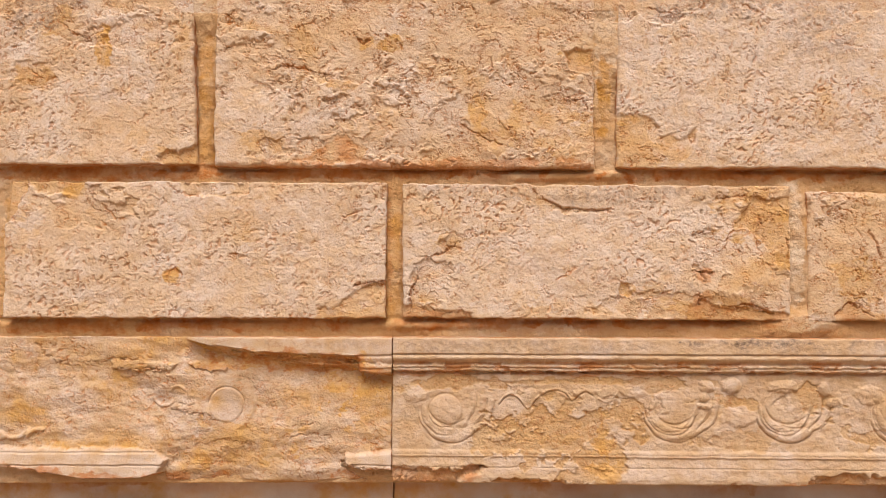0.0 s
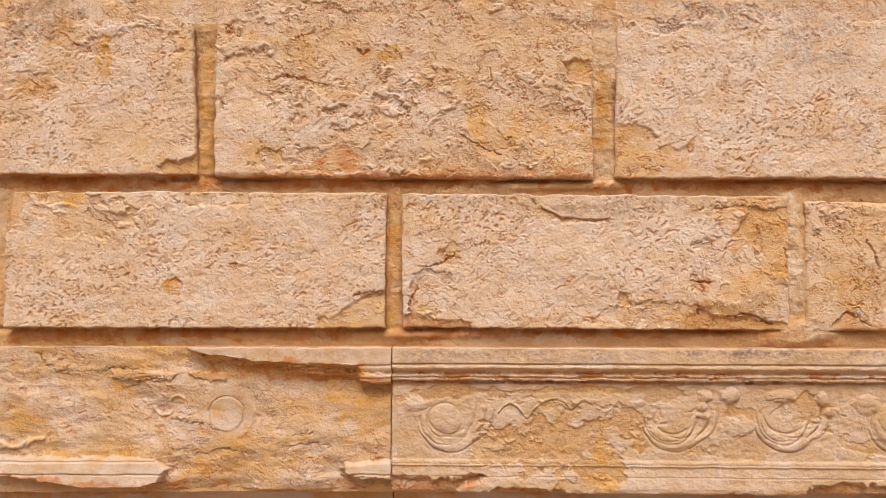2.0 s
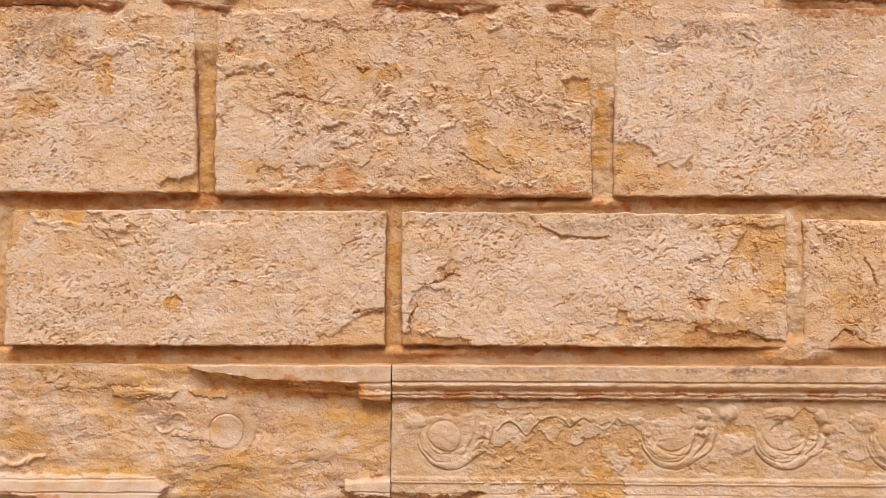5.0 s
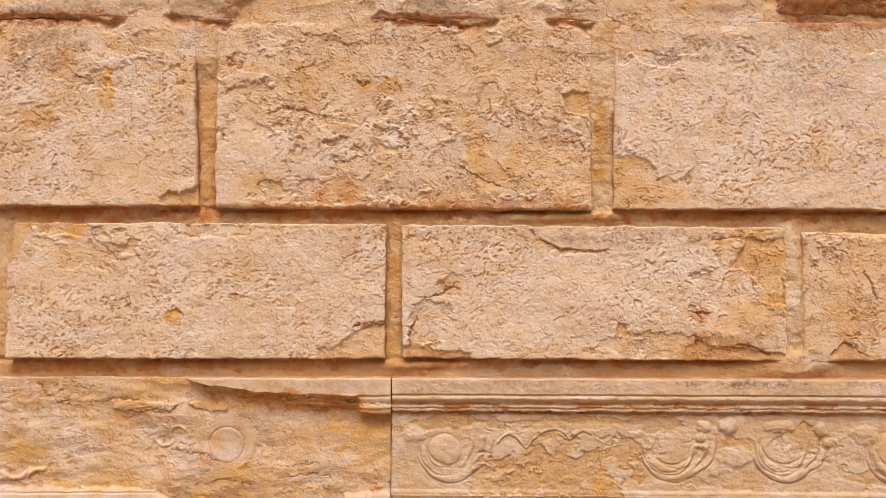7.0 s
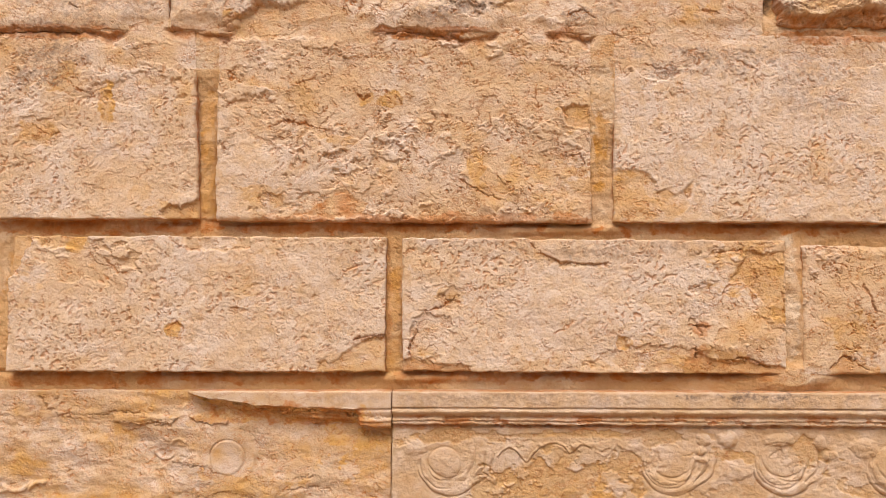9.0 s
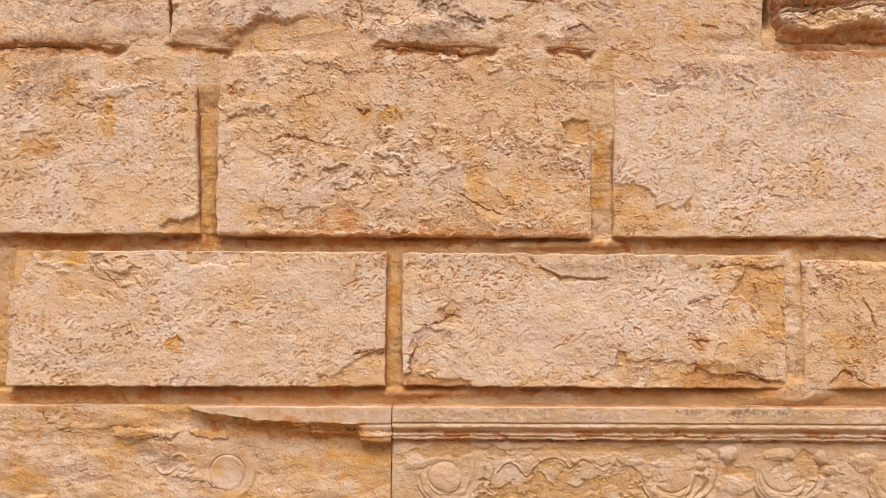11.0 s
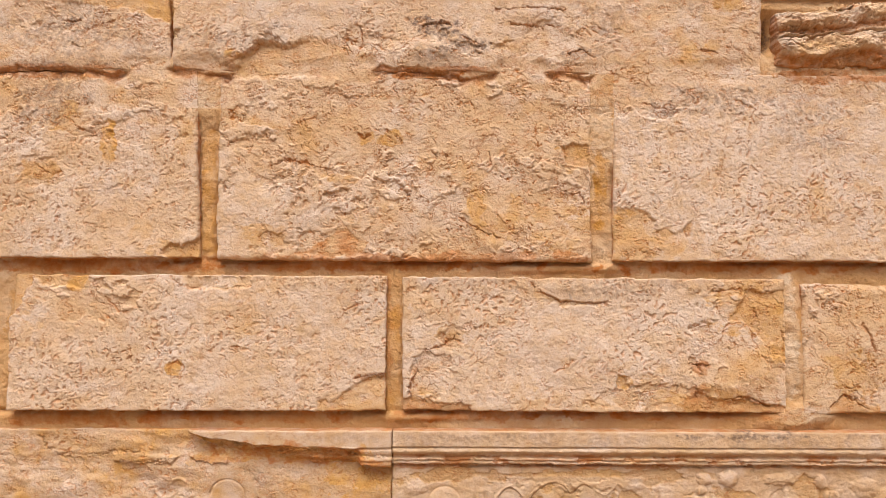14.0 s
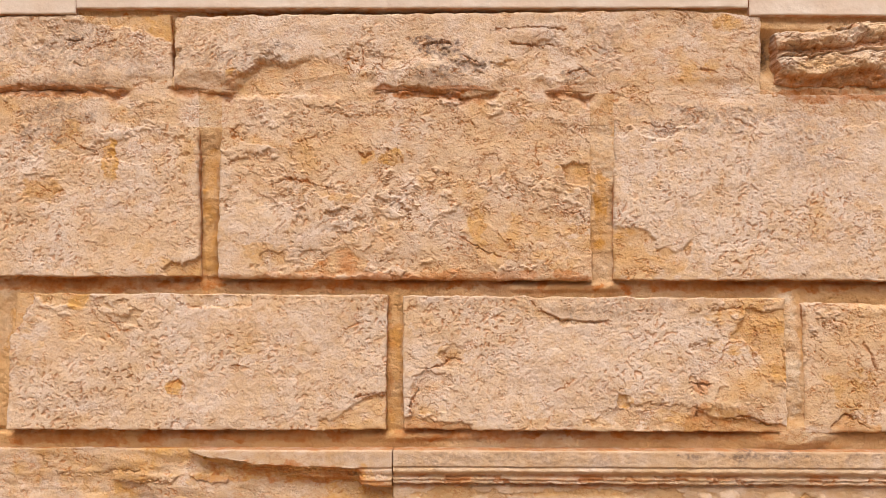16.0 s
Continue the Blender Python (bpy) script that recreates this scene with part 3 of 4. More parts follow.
block(((0.7127, 1.6404), (0.9511, 1.6374), (0.9423, 1.3860), (0.7060, 1.3887)), 150, "flaking ochre sandstone block", edges=(0.006, 0, 0.014, 0.006),
      flaky_spots=[(0.8268, 1.5060, 0.2, 0.2, 1.0)], flaky_base=0.3,
      facets=[(0.007, 0.5, 0.5, (0.7528, 1.3918), (0.7808, 1.4211), (0.8238, 1.4080), (0.8560, 1.3970), (0.8553, 1.3753), (0.7523, 1.3756))],
      splits=[(0.0025, 0.005, (0.7268, 1.6327), (0.7652, 1.6381), (0.7922, 1.6269)), (0.003, 0.005, (0.8263, 1.5630), (0.8449, 1.5279), (0.8486, 1.5060)), (0.003, 0.006, (0.7584, 1.3994), (0.7862, 1.4232), (0.8321, 1.3949)), (0.002, 0.003, (0.7644, 1.6104), (0.7969, 1.5993))],
      ochres=[(0.8037, 1.4624, 0.05, 0.04, 0.6)])
# upper eroded course; rusty streaks along the lips paint in their shade
block(((-0.9880, 2.2352), (-0.5576, 2.2385), (-0.5488, 2.0812), (-0.9225, 2.0798)), 160, "greyish eroded sandstone block with an undercut lower edge", edges=(0, 0.004, 0.010, 0.007), face=FACE, lips=LIPS[:1], pale_all=0.72,
      flaky_spots=[(-0.6723, 2.1940, 0.2, 0.04, 0.8)], flaky_base=0.35,
      facets=[(0.006, 0.2, 0.0, (-0.6400, 2.0876), (-0.5977, 2.1014), (-0.5423, 2.0988), (-0.5413, 2.0636), (-0.6392, 2.0641)), (0.006, 0.7, 0.0, (-0.7438, 2.2445), (-0.5461, 2.2468), (-0.5501, 2.1754), (-0.6262, 2.2032), (-0.7312, 2.2181))],
      splits=[(0.0035, 0.006, (-0.7671, 2.1827), (-0.7358, 2.1826)), (0.003, 0.005, (-0.7514, 2.1352), (-0.7302, 2.1257)), (0.002, 0.003, (-0.7289, 2.1529), (-0.7176, 2.1647), (-0.6719, 2.1821))],
      soots=[(-0.7518, 2.1471, 0.12, 0.06, 0.5), (-0.6357, 2.1346, 0.06, 0.03, 0.4), (-0.7531, 2.1827, 0.02, 0.01, 0.9)], ochres=[(-0.6091, 2.2150, 0.04, 0.015, 0.9), (-0.8782, 2.1242, 0.03, 0.02, 0.4)], rusts_and_shades=[(-0.7840, 2.0837, 0.14, 0.006, 0.7)])
block(((-0.5493, 2.2336), (0.4341, 2.2381), (0.4181, 2.0641), (-0.5442, 2.0812)), 170, "greyish eroded sandstone block with broken lower lip and soot", edges=(0.004, 0, 0.010, 0.009), face=FACE - 0.001, lips=LIPS[1:], pale_all=0.72,
      flaky_spots=[(-0.1627, 2.1083, 0.2, 0.05, 0.8), (0.2504, 2.1294, 0.1, 0.05, 0.8)], flaky_base=0.3,
      facets=[(0.004, 0.2, 0.0, (0.1213, 2.0599), (0.1262, 2.0856), (0.1924, 2.0806), (0.1979, 2.0595)),
              (0.003, 0.2, 0.0, (0.3086, 2.0589), (0.3070, 2.0939), (0.3760, 2.1169), (0.4449, 2.1282), (0.4430, 2.0581)), (0.010, 0.0, 0.0, (-0.5577, 2.2432), (-0.5229, 2.2430), (-0.5425, 2.1932), (-0.5563, 2.1932)), (0.012, 0.1, 0.0, (-0.5554, 2.1578), (-0.5347, 2.1600), (-0.5343, 2.1458), (-0.5550, 2.1435))],
      splits=[(0.004, 0.006, (-0.4383, 2.0840), (-0.4201, 2.0980), (-0.3872, 2.1213), (-0.3586, 2.1294)), (0.004, 0.008, (-0.0363, 2.1664), (-0.0076, 2.1733), (0.0212, 2.1707)), (0.003, 0.005, (-0.1630, 2.1672), (-0.1606, 2.1377)), (0.003, 0.006, (0.1362, 2.1712), (0.1821, 2.1628), (0.2280, 2.1649)), (0.003, 0.006, (0.2558, 2.1059), (0.2846, 2.1174), (0.3071, 2.0998)),
              (0.003, 0.005, (0.1136, 2.2010), (0.1941, 2.2029), (0.2516, 2.1978)), (0.003, 0.005, (0.0441, 2.1424), (0.0784, 2.1246))],
      lifts=[(-0.0134, 2.1192, 0.07, 0.02, 0.012), (-0.4854, 2.1337, 0.05, 0.05, 0.006), (0.1824, 2.1888, 0.06, 0.02, 0.006)],
      soots=[(-0.0076, 2.1662, 0.05, 0.02, 1.0), (0.0440, 2.1307, 0.05, 0.025, 0.8), (-0.4509, 2.1335, 0.09, 0.04, 0.4), (-0.0249, 2.1076, 0.07, 0.03, 0.5), (0.2843, 2.1081, 0.04, 0.015, 0.7), (0.1941, 2.2064, 0.09, 0.02, 0.35), (-0.3476, 2.1683, 0.04, 0.01, 0.5), (0.3548, 2.1876, 0.05, 0.03, 0.5)],
      pales=[(-0.3363, 2.1860, 0.05, 0.02, 1.0), (0.2169, 2.1826, 0.08, 0.025, 1.0), (0.0210, 2.1073, 0.08, 0.015, 0.9), (-0.2093, 2.1911, 0.06, 0.03, 0.8)],
      ochres=[(-0.3811, 2.1036, 0.05, 0.02, 0.9), (-0.2547, 2.1089, 0.08, 0.02, 0.5), (0.3772, 2.1699, 0.03, 0.02, 0.6), (0.1588, 2.1299, 0.04, 0.02, 0.4)], rusts_and_shades=[(-0.0136, 2.0746, 0.12, 0.006, 0.8), (0.2494, 2.0709, 0.06, 0.006, 0.7), (-0.4843, 2.0831, 0.05, 0.006, 0.7)])
block(((0.4251, 2.2442), (0.6543, 2.2284), (0.6480, 2.0629), (0.4204, 2.0641)), 180, "flaking ochre sandstone block without a clear edge", edges=(0, 0.010, 0.008, 0.012), face=FACE, pale_all=0.4,
      flaky_spots=[], flaky_base=0.7, splits=[(0.003, 0.005, (0.4362, 2.2285), (0.4329, 2.1931)), (0.003, 0.005, (0.4782, 2.0930), (0.4949, 2.0811)), (0.003, 0.005, (0.5246, 2.1161), (0.5584, 2.1066))],
      soots=[(0.4817, 2.2105, 0.06, 0.02, 0.35)], ochres=[(0.4789, 2.1163, 0.07, 0.035, 0.8), (0.5963, 2.2098, 0.04, 0.015, 0.8)], pales=[(0.5033, 2.1691, 0.05, 0.025, 0.9), (0.5930, 2.1156, 0.04, 0.03, 0.5)])
# a much eroded projecting block with open beds
q = Patch((0.6780, 2.1880), (0.9970, 2.2132), (0.9893, 2.0784), (0.6781, 2.0777), 190, wobble=0.006)
bed = q.t + 0.10 * fbm(q.x * 9, q.z * 12, 4, 191) + 0.05 * (q.x - 0.8)
q.h += np.interp(bed, (0, 0.06, 0.22, 0.30, 0.34, 0.42, 0.45, 0.48, 0.52, 0.70, 0.76, 0.82, 1.0), (0.014, 0.024, 0.027, 0.020, 0.011, 0.012, 0.019, 0.008, 0.021, 0.026, 0.024, 0.008, 0.002))
holes = np.zeros_like(q.x)
q.h += (flaky(q.x, q.z, 192, 1.0, holes) - 0.002) * 2.0 + 0.004 * fbm(q.x * 30, q.z * 45, 4, 198, 0.65) - 0.005 * cracks(q.x, q.z, 193) - 0.004 * cracks(q.x, q.z, 199, 26.0)
q.add("flake", 1.0 + 0 * q.x)
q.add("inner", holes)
q.h -= 0.016 * region(q.x, q.z, [(0.7109, 2.2091), (0.8246, 2.1942), (0.8390, 2.2083), (0.8240, 2.1824), (0.7554, 2.1805), (0.7078, 2.1902)], 194)
q.add("soot", np.clip(0.15 * step(0.5, 0.1, bed) + 0.45 * fbm(q.x * 12, q.z * 20, 4, 195, 0.65), 0, 0.8))
q.add("pale", np.clip(0.5 + fbm(q.x * 8, q.z * 12, 4, 196), 0, 0.9))
q.add("ochre", 0.8 * blobs(q.x, q.z, [(0.7675, 2.1945, 0.06, 0.010, 1.0), (0.7292, 2.1032, 0.05, 0.02, 0.6)], 197))
q.add("rust", 0.8 * step(0.10, 0.02, np.abs(bed - 0.37)) + 0.9 * step(0.76, 0.82, bed))
q.round_edges(0.010, 0, 0.006, 0.008)
STONES.append(q.build("stone_block", SANDSTONE, None, FACE - 0.004))
tagged(STONES[-1], "deeply eroded projecting block with open beds and grey crust")

# ---- carved frieze ----
def ring(x, z, cx, cz, radius, width, start, sweep, grow=0.0):
    """0 to 1 along an arc; angles in degrees, counter-clockwise from the right; grow: how much the radius gains on the way."""
    ang = (np.degrees(np.arctan2(z - cz, x - cx)) - start) % 360
    k = ang / sweep
    d = np.abs(np.hypot(x - cx, z - cz) - radius - grow * k)
    return np.where(k <= 1, step(width, width * 0.25, d) * step(0, 0.12, k) * step(1.0, 0.85, k), 0)


ROUNDELS = [(0.0040, 1.2169, 0.032, 0.0055), (0.4377, 1.2164, 0.041, 0.001), (0.6539, 1.2161, 0.040, 0.0), (0.8737, 1.2083, 0.042, 0.005)]


def crescents(x, z):
    """Two sickle-shaped leaves under a boss at the origin and three feathers beside them: raised 0 to 1, and the grooves round them."""
    leaf, groove = np.zeros_like(x), np.zeros_like(x)
    ang = np.degrees(np.arctan2(z, x)) % 360
    for ox, oz, outer, ix, iz, inner, start, end in ((0.003, 0.003, 0.049, 0.0085, 0.016, 0.0445, 170, 345), (0.012, 0.003, 0.064, 0.021, 0.024, 0.0600, 196, 330)):
        deep = np.minimum(outer - np.hypot(x - ox, z - oz), np.hypot(x - ix, z - iz) - inner)
        k = step(start - 8, start + 8, ang) * step(end + 8, end - 8, ang)
        leaf = np.maximum(leaf, k * np.sqrt(np.clip(deep / 0.007, 0, 1)))
        groove = np.maximum(groove, k * np.exp(-(np.minimum(deep + 0.0016, 0.02) / 0.0018) ** 2))
    for pts in (((0.058, 0.030), (0.053, -0.002), (0.030, -0.032)), ((0.078, 0.024), (0.072, -0.010), (0.046, -0.034)), ((0.094, 0.020), (0.086, -0.018), (0.062, -0.038))):
        line = curve_through(pts)
        leaf = np.maximum(leaf, 0.5 * stroke(x + 0.004, z, line, 0.0060, 281, 0.0008))
        groove = np.maximum(groove, stroke(x - 0.003, z + 0.002, line, 0.0026, 282, 0.0008))
    return leaf, groove


q = Patch((-0.0961, 1.3588), (0.9520, 1.3524), (0.9420, 1.0688), (-0.1001, 1.0788), 210, wobble=0.0005)
x, z = q.x, q.z
wear = 0.0011 * fbm(x * 26, z * 40, 5, 211, 0.68) + 0.0012 * np.clip(fbm(x * 8, z * 20, 3, 209) - 0.3, 0, 1)
down = q.top + wear * np.interp(q.top, (0, 0.03, 0.045, 0.06), (0.1, 0.2, 0.6, 1.3))
crown = np.interp(down, (0, 0.0300, 0.0312, 0.0328, 0.0340, 0.0375, 0.0410, 0.0440, 0.0470, 0.0510, 0.0525, 0.0535, 0.0568, 0.0580, 0.0592, 0.0605, 0.0645, 0.0665, 0.0690), (0.020, 0.0203, 0.0165, 0.0165, 0.0185, 0.0205, 0.0195, 0.0150, 0.0105, 0.0092, 0.0105, 0.0150, 0.0148, 0.0112, 0.0112, 0.0135, 0.0125, 0.002, -0.001))
up = q.bottom + 0.6 * wear
foot = np.interp(up, (0, 0.012, 0.031, 0.0325, 0.034, 0.055, 0.0565, 0.058, 0.062, 0.066), (0.008, 0.010, 0.008, 0.0060, 0.0078, 0.005, 0.002, 0.0035, 0.003, 0.0))
chipped = step(0.15, 0.5, fbm(x * 20, z * 34, 4, 290, 0.62)) * step(0.046, 0.054, down) * step(0.074, 0.066, down)
crown -= 0.0045 * chipped - 0.0009 * fbm(x * 55, z * 110, 4, 291, 0.65) * step(0.028, 0.034, down) * step(0.072, 0.066, down)
skin = 0.0010 * fbm(x * 70, z * 90, 4, 212, 0.65) + 0.0016 * fbm(x * 14, z * 14, 3, 213)
spall = blobs(x, z, [(0.2174, 1.1716, 0.13, 0.055, 1.0), (0.2981, 1.1394, 0.05, 0.05, 1.0), (0.0819, 1.1503, 0.04, 0.02, 0.8), (0.3641, 1.2143, 0.05, 0.03, 0.9), (0.0172, 1.2687, 0.10, 0.014, 0.9), (0.2455, 1.2683, 0.2, 0.012, 0.8),
                     (0.4300, 1.2680, 0.06, 0.016, 0.9), (0.5591, 1.2302, 0.06, 0.012, 0.9), (0.6996, 1.2300, 0.05, 0.03, 0.9), (0.5792, 1.1605, 0.07, 0.02, 0.7), (0.8161, 1.1603, 0.05, 0.02, 0.8), (0.2760, 1.0968, 0.05, 0.02, 0.8)], 214, 0.8)
spall = np.clip(0.85 * spall + 0.25 * fbm(x * 14, z * 18, 4, 215), 0, 1)
flat = step(0.066, 0.072, down) * step(0.050, 0.056, up)
low = spall * np.maximum(flat, 0.8 * step(0.08, 0.06, up))
holes = np.zeros_like(x)
q.h += crown + foot * (1 - 0.45 * low) + skin + 0.004 * flat - low * 0.0015 + low * (flaky(x, z, 216, 1.0, holes) - 0.002) * 0.6
bunch = np.zeros_like(x)
parts = []
for k, (cx, cz, r, dome) in enumerate(ROUNDELS):
    d = np.hypot(x - cx, (z - cz) * 1.04)
    ball = np.sqrt(np.clip(1 - (d / r) ** 2, 0, 1))
    leaf, groove = crescents(x + 0.0015 * perlin(x * 40, z * 40, 228 + k) - cx, z + 0.0015 * perlin(x * 40, z * 40, 238 + k) - cz)
    worn = np.clip(0.8 + 0.9 * fbm(x * 18, z * 18, 3, 220 + k), 0.1, 1)
    q.h += np.where(d < r, 0.0004 + dome * ball, 0) + (0.0044 * leaf - 0.0030 * groove) * worn
    q.h -= 0.0014 * ring(x, z, cx, cz, r * 1.03, 0.0022, 20, 350) * worn
    clean = np.clip(np.maximum(step(r * 1.02, r * 0.95, d), leaf), 0, 1)
    bunch = np.maximum(bunch, clean)
    parts.append(("roundel", "worn round carved boss", d < r))
    parts.append(("scroll_leaf", "crescent-shaped carved leaves", (leaf > 0.15) & (d >= r)))
# the wavy garland line and the knobs above the bosses
plate = region(x, z, [(0.1182, 1.2372), (0.1313, 1.2501), (0.1604, 1.2253), (0.1801, 1.2360), (0.2128, 1.2554), (0.2452, 1.2381), (0.2736, 1.2574), (0.3017, 1.2445), (0.3263, 1.2251), (0.3387, 1.2552), (0.3558, 1.2423), (0.3883, 1.2422), (0.3930, 1.2638), (0.2347, 1.2683), (0.1260, 1.2663)], 218, 0.002, 0.003)
garland_line = curve_through([(0.1084, 1.2318), (0.1182, 1.2437), (0.1302, 1.2501), (0.1454, 1.2426), (0.1561, 1.2275), (0.1669, 1.2232), (0.1768, 1.2371), (0.1911, 1.2500), (0.2107, 1.2576), (0.2302, 1.2565), (0.2410, 1.2478), (0.2495, 1.2381), (0.2627, 1.2499), (0.2758, 1.2553), (0.2909, 1.2477)])
garland = np.maximum(stroke(x, z, garland_line, 0.0034, 219, 0.0006), stroke(x, z, curve_through([(0.2994, 1.2402), (0.3167, 1.2316), (0.3320, 1.2444), (0.3408, 1.2541), (0.3515, 1.2444)]), 0.0032, 221, 0.0006))
under = np.maximum(stroke(x, z + 0.0045, garland_line, 0.0026, 219, 0.0006), 0)
q.h += 0.0020 * plate + 0.0016 * garland - 0.0026 * under
bunch = np.maximum(bunch, plate)
parts.append(("garland", "remnant of a scalloped carved garland", (garland > 0.3) & (x < 0.2846)))
for cx, cz, rx, rz, high in ((0.5079, 1.2625, 0.015, 0.013, 0.0055), (0.5555, 1.2635, 0.020, 0.015, 0.006), (0.5031, 1.2410, 0.010, 0.010, 0.005), (0.6572, 1.2612, 0.032, 0.012, 0.005), (0.7349, 1.2568, 0.012, 0.014, 0.004), (0.7536, 1.2300, 0.016, 0.010, 0.004),
                             (0.8188, 1.2460, 0.030, 0.018, 0.004), (0.5693, 1.2033, 0.035, 0.020, 0.003), (-0.0536, 1.2471, 0.025, 0.014, 0.003), (0.5050, 1.2249, 0.015, 0.006, 0.004)):
    d = np.hypot((x - cx) / rx, (z - cz) / rz) + 0.22 * fbm(x * 60, z * 60, 3, 217)
    q.h += 1.5 * high * np.clip(1 - d * d, 0, 1) ** 0.6
    bunch = np.maximum(bunch, step(1.05, 0.9, d))
    if high > 0.0052:
        parts.append(("knob", "small rounded carved knob", d < 1))
for k, pts in enumerate((((-0.1023, 1.0863), (-0.0969, 1.1098), (-0.0266, 1.1054), (0.0167, 1.1011), (0.0601, 1.1139), (0.0817, 1.1054), (0.0383, 1.0916), (0.0166, 1.0649), (-0.1023, 1.0650)),
                         ((0.0815, 1.0734), (0.1032, 1.0883), (0.1571, 1.0840), (0.2327, 1.0797), (0.2325, 1.0648), (0.0814, 1.0649)), ((0.6844, 1.0646), (0.7065, 1.0858), (0.7712, 1.0943), (0.8675, 1.0857), (0.8666, 1.0581), (0.6896, 1.0561)),
                         ((0.5448, 1.0647), (0.5558, 1.0753), (0.5987, 1.0731), (0.6200, 1.0625)))):
    c = region(x, z, list(pts), 230 + k, 0.005, 0.005)
    q.h -= 0.011 * c - 1.4 * c * (flaky_in(c, x, z, 240 + k) - 0.002)
    q.add("ochre", 0.5 * c)
    q.add("rust", 0.6 * c)
nick = 0.004 * blobs(x, z, [(0.0826, 1.2890, 0.05, 0.003, 1.0), (0.2783, 1.2898, 0.06, 0.003, 1.0), (0.5603, 1.2851, 0.1, 0.002, 0.6), (0.1916, 1.3148, 0.12, 0.002, 0.5)], 250, 0.8)
q.h -= nick
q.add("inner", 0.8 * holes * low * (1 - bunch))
clean = np.clip(1 - 1.2 * spall + bunch, 0, 1)
q.add("flake", 0.15 + 0.85 * low)
# a deeper orange band follows the cove below the bead
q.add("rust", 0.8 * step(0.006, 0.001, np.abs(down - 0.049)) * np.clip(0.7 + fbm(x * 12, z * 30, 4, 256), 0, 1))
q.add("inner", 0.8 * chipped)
q.add("pale", np.clip(0.75 * clean + 0.5 * fbm(x * 10, z * 14, 4, 251) - 0.1, 0, 1))
q.add("ochre", np.clip(low * (0.12 + 0.8 * fbm(x * 12, z * 16, 4, 252)) * (1 - bunch), 0, 0.55))
q.add("ochre", blobs(x, z, [(0.3038, 1.1554, 0.025, 0.035, 0.9), (0.3084, 1.1020, 0.03, 0.03, 0.7), (0.1904, 1.1823, 0.06, 0.03, 0.4)], 253, 0.8))
q.add("soot", 0.8 * blobs(x, z, [(0.5834, 1.3466, 0.12, 0.007, 1.0), (0.7318, 1.3409, 0.009, 0.008, 1.0), (0.1266, 1.3474, 0.2, 0.004, 0.5), (0.3986, 1.3393, 0.05, 0.008, 0.3), (0.8003, 1.3473, 0.06, 0.006, 0.5), (0.0174, 1.3390, 0.10, 0.012, 0.35), (0.2898, 1.3407, 0.12, 0.010, 0.35), (0.6700, 1.3367, 0.10, 0.010, 0.4)], 254, 0.8))
q.add("rust", 0.7 * blobs(x, z, [(0.0173, 1.2902, 0.12, 0.006, 1.0), (0.3435, 1.2876, 0.2, 0.005, 1.0), (0.7227, 1.2848, 0.14, 0.004, 0.8), (0.2350, 1.3007, 0.3, 0.003, 0.7), (-0.0266, 1.0884, 0.08, 0.014, 1.0), (0.7491, 1.0731, 0.08, 0.01, 0.8)], 255, 0.8))
q.round_edges(0.0015, 0, 0.0025, 0.006)
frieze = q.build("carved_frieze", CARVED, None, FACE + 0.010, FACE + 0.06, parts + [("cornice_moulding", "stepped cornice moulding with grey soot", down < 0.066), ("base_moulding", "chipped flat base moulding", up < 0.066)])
tagged(frieze, "carved sandstone frieze with mouldings, round bosses and worn scrolls", "frieze")

# the broken length of the frieze
q = Patch((-0.9365, 1.3603), (-0.0983, 1.3588), (-0.1012, 1.0799), (-0.9281, 1.0803), 200, wobble=0.0015)
x, z = q.x, q.z
parts = []
holes = np.zeros_like(x)
q.h += flaky(x, z, 201, 0.65, holes) - 0.003 + 0.009 * fbm(x * 5, z * 10, 4, 202) - 0.0022 * cracks(x, z, 203)
q.h -= 0.014 * np.exp(-((z - 1.285) / 0.03) ** 2) * step(-0.45, -0.15, x)
broken = flaky(x, z, 206)
down = q.top
lip = np.interp(x, (-0.4946, -0.4200, -0.3652, -0.2448, -0.1628, -0.0983), (0.004, 0.018, 0.026, 0.029, 0.033, 0.033)) + 0.002 * fbm(x * 40, z * 10, 4, 205, 0.65)
low = np.interp(x, (-0.4946, -0.4200, -0.3652, -0.2886, -0.1573, -0.0983), (0.012, 0.042, 0.052, 0.062, 0.068, 0.074)) + 0.003 * fbm(x * 30, z * 10, 4, 272, 0.6)
fall = np.clip((down - lip) / (low - lip), 0, 1)
there = step(-0.4989, -0.4803, x + 0.006 * fbm(x * 40, z * 40, 3, 273)) * (down < low)
bead = np.interp(down, (0, 0.0325, 0.035, 0.040, 0.046, 0.052, 0.058, 0.061, 0.068, 0.074), (0.020, 0.020, 0.016, 0.019, 0.017, 0.012, 0.014, 0.011, 0.011, 0.002))
whole = step(-0.1704, -0.1573, x + 0.004 * fbm(x * 40, z * 40, 3, 274))
snapped = 0.019 * (1 - fall ** 1.3) + (broken - 0.003) * 2.6 * step(0.0, 0.15, fall) + 0.004 * fbm(x * 10, z * 90, 4, 275, 0.65) * (fall > 0)
q.h = q.h * (1 - there) + there * np.maximum(whole * bead + (1 - whole) * snapped, q.h)
crown_left = there
ragged = step(0.2, 0.0, fall)
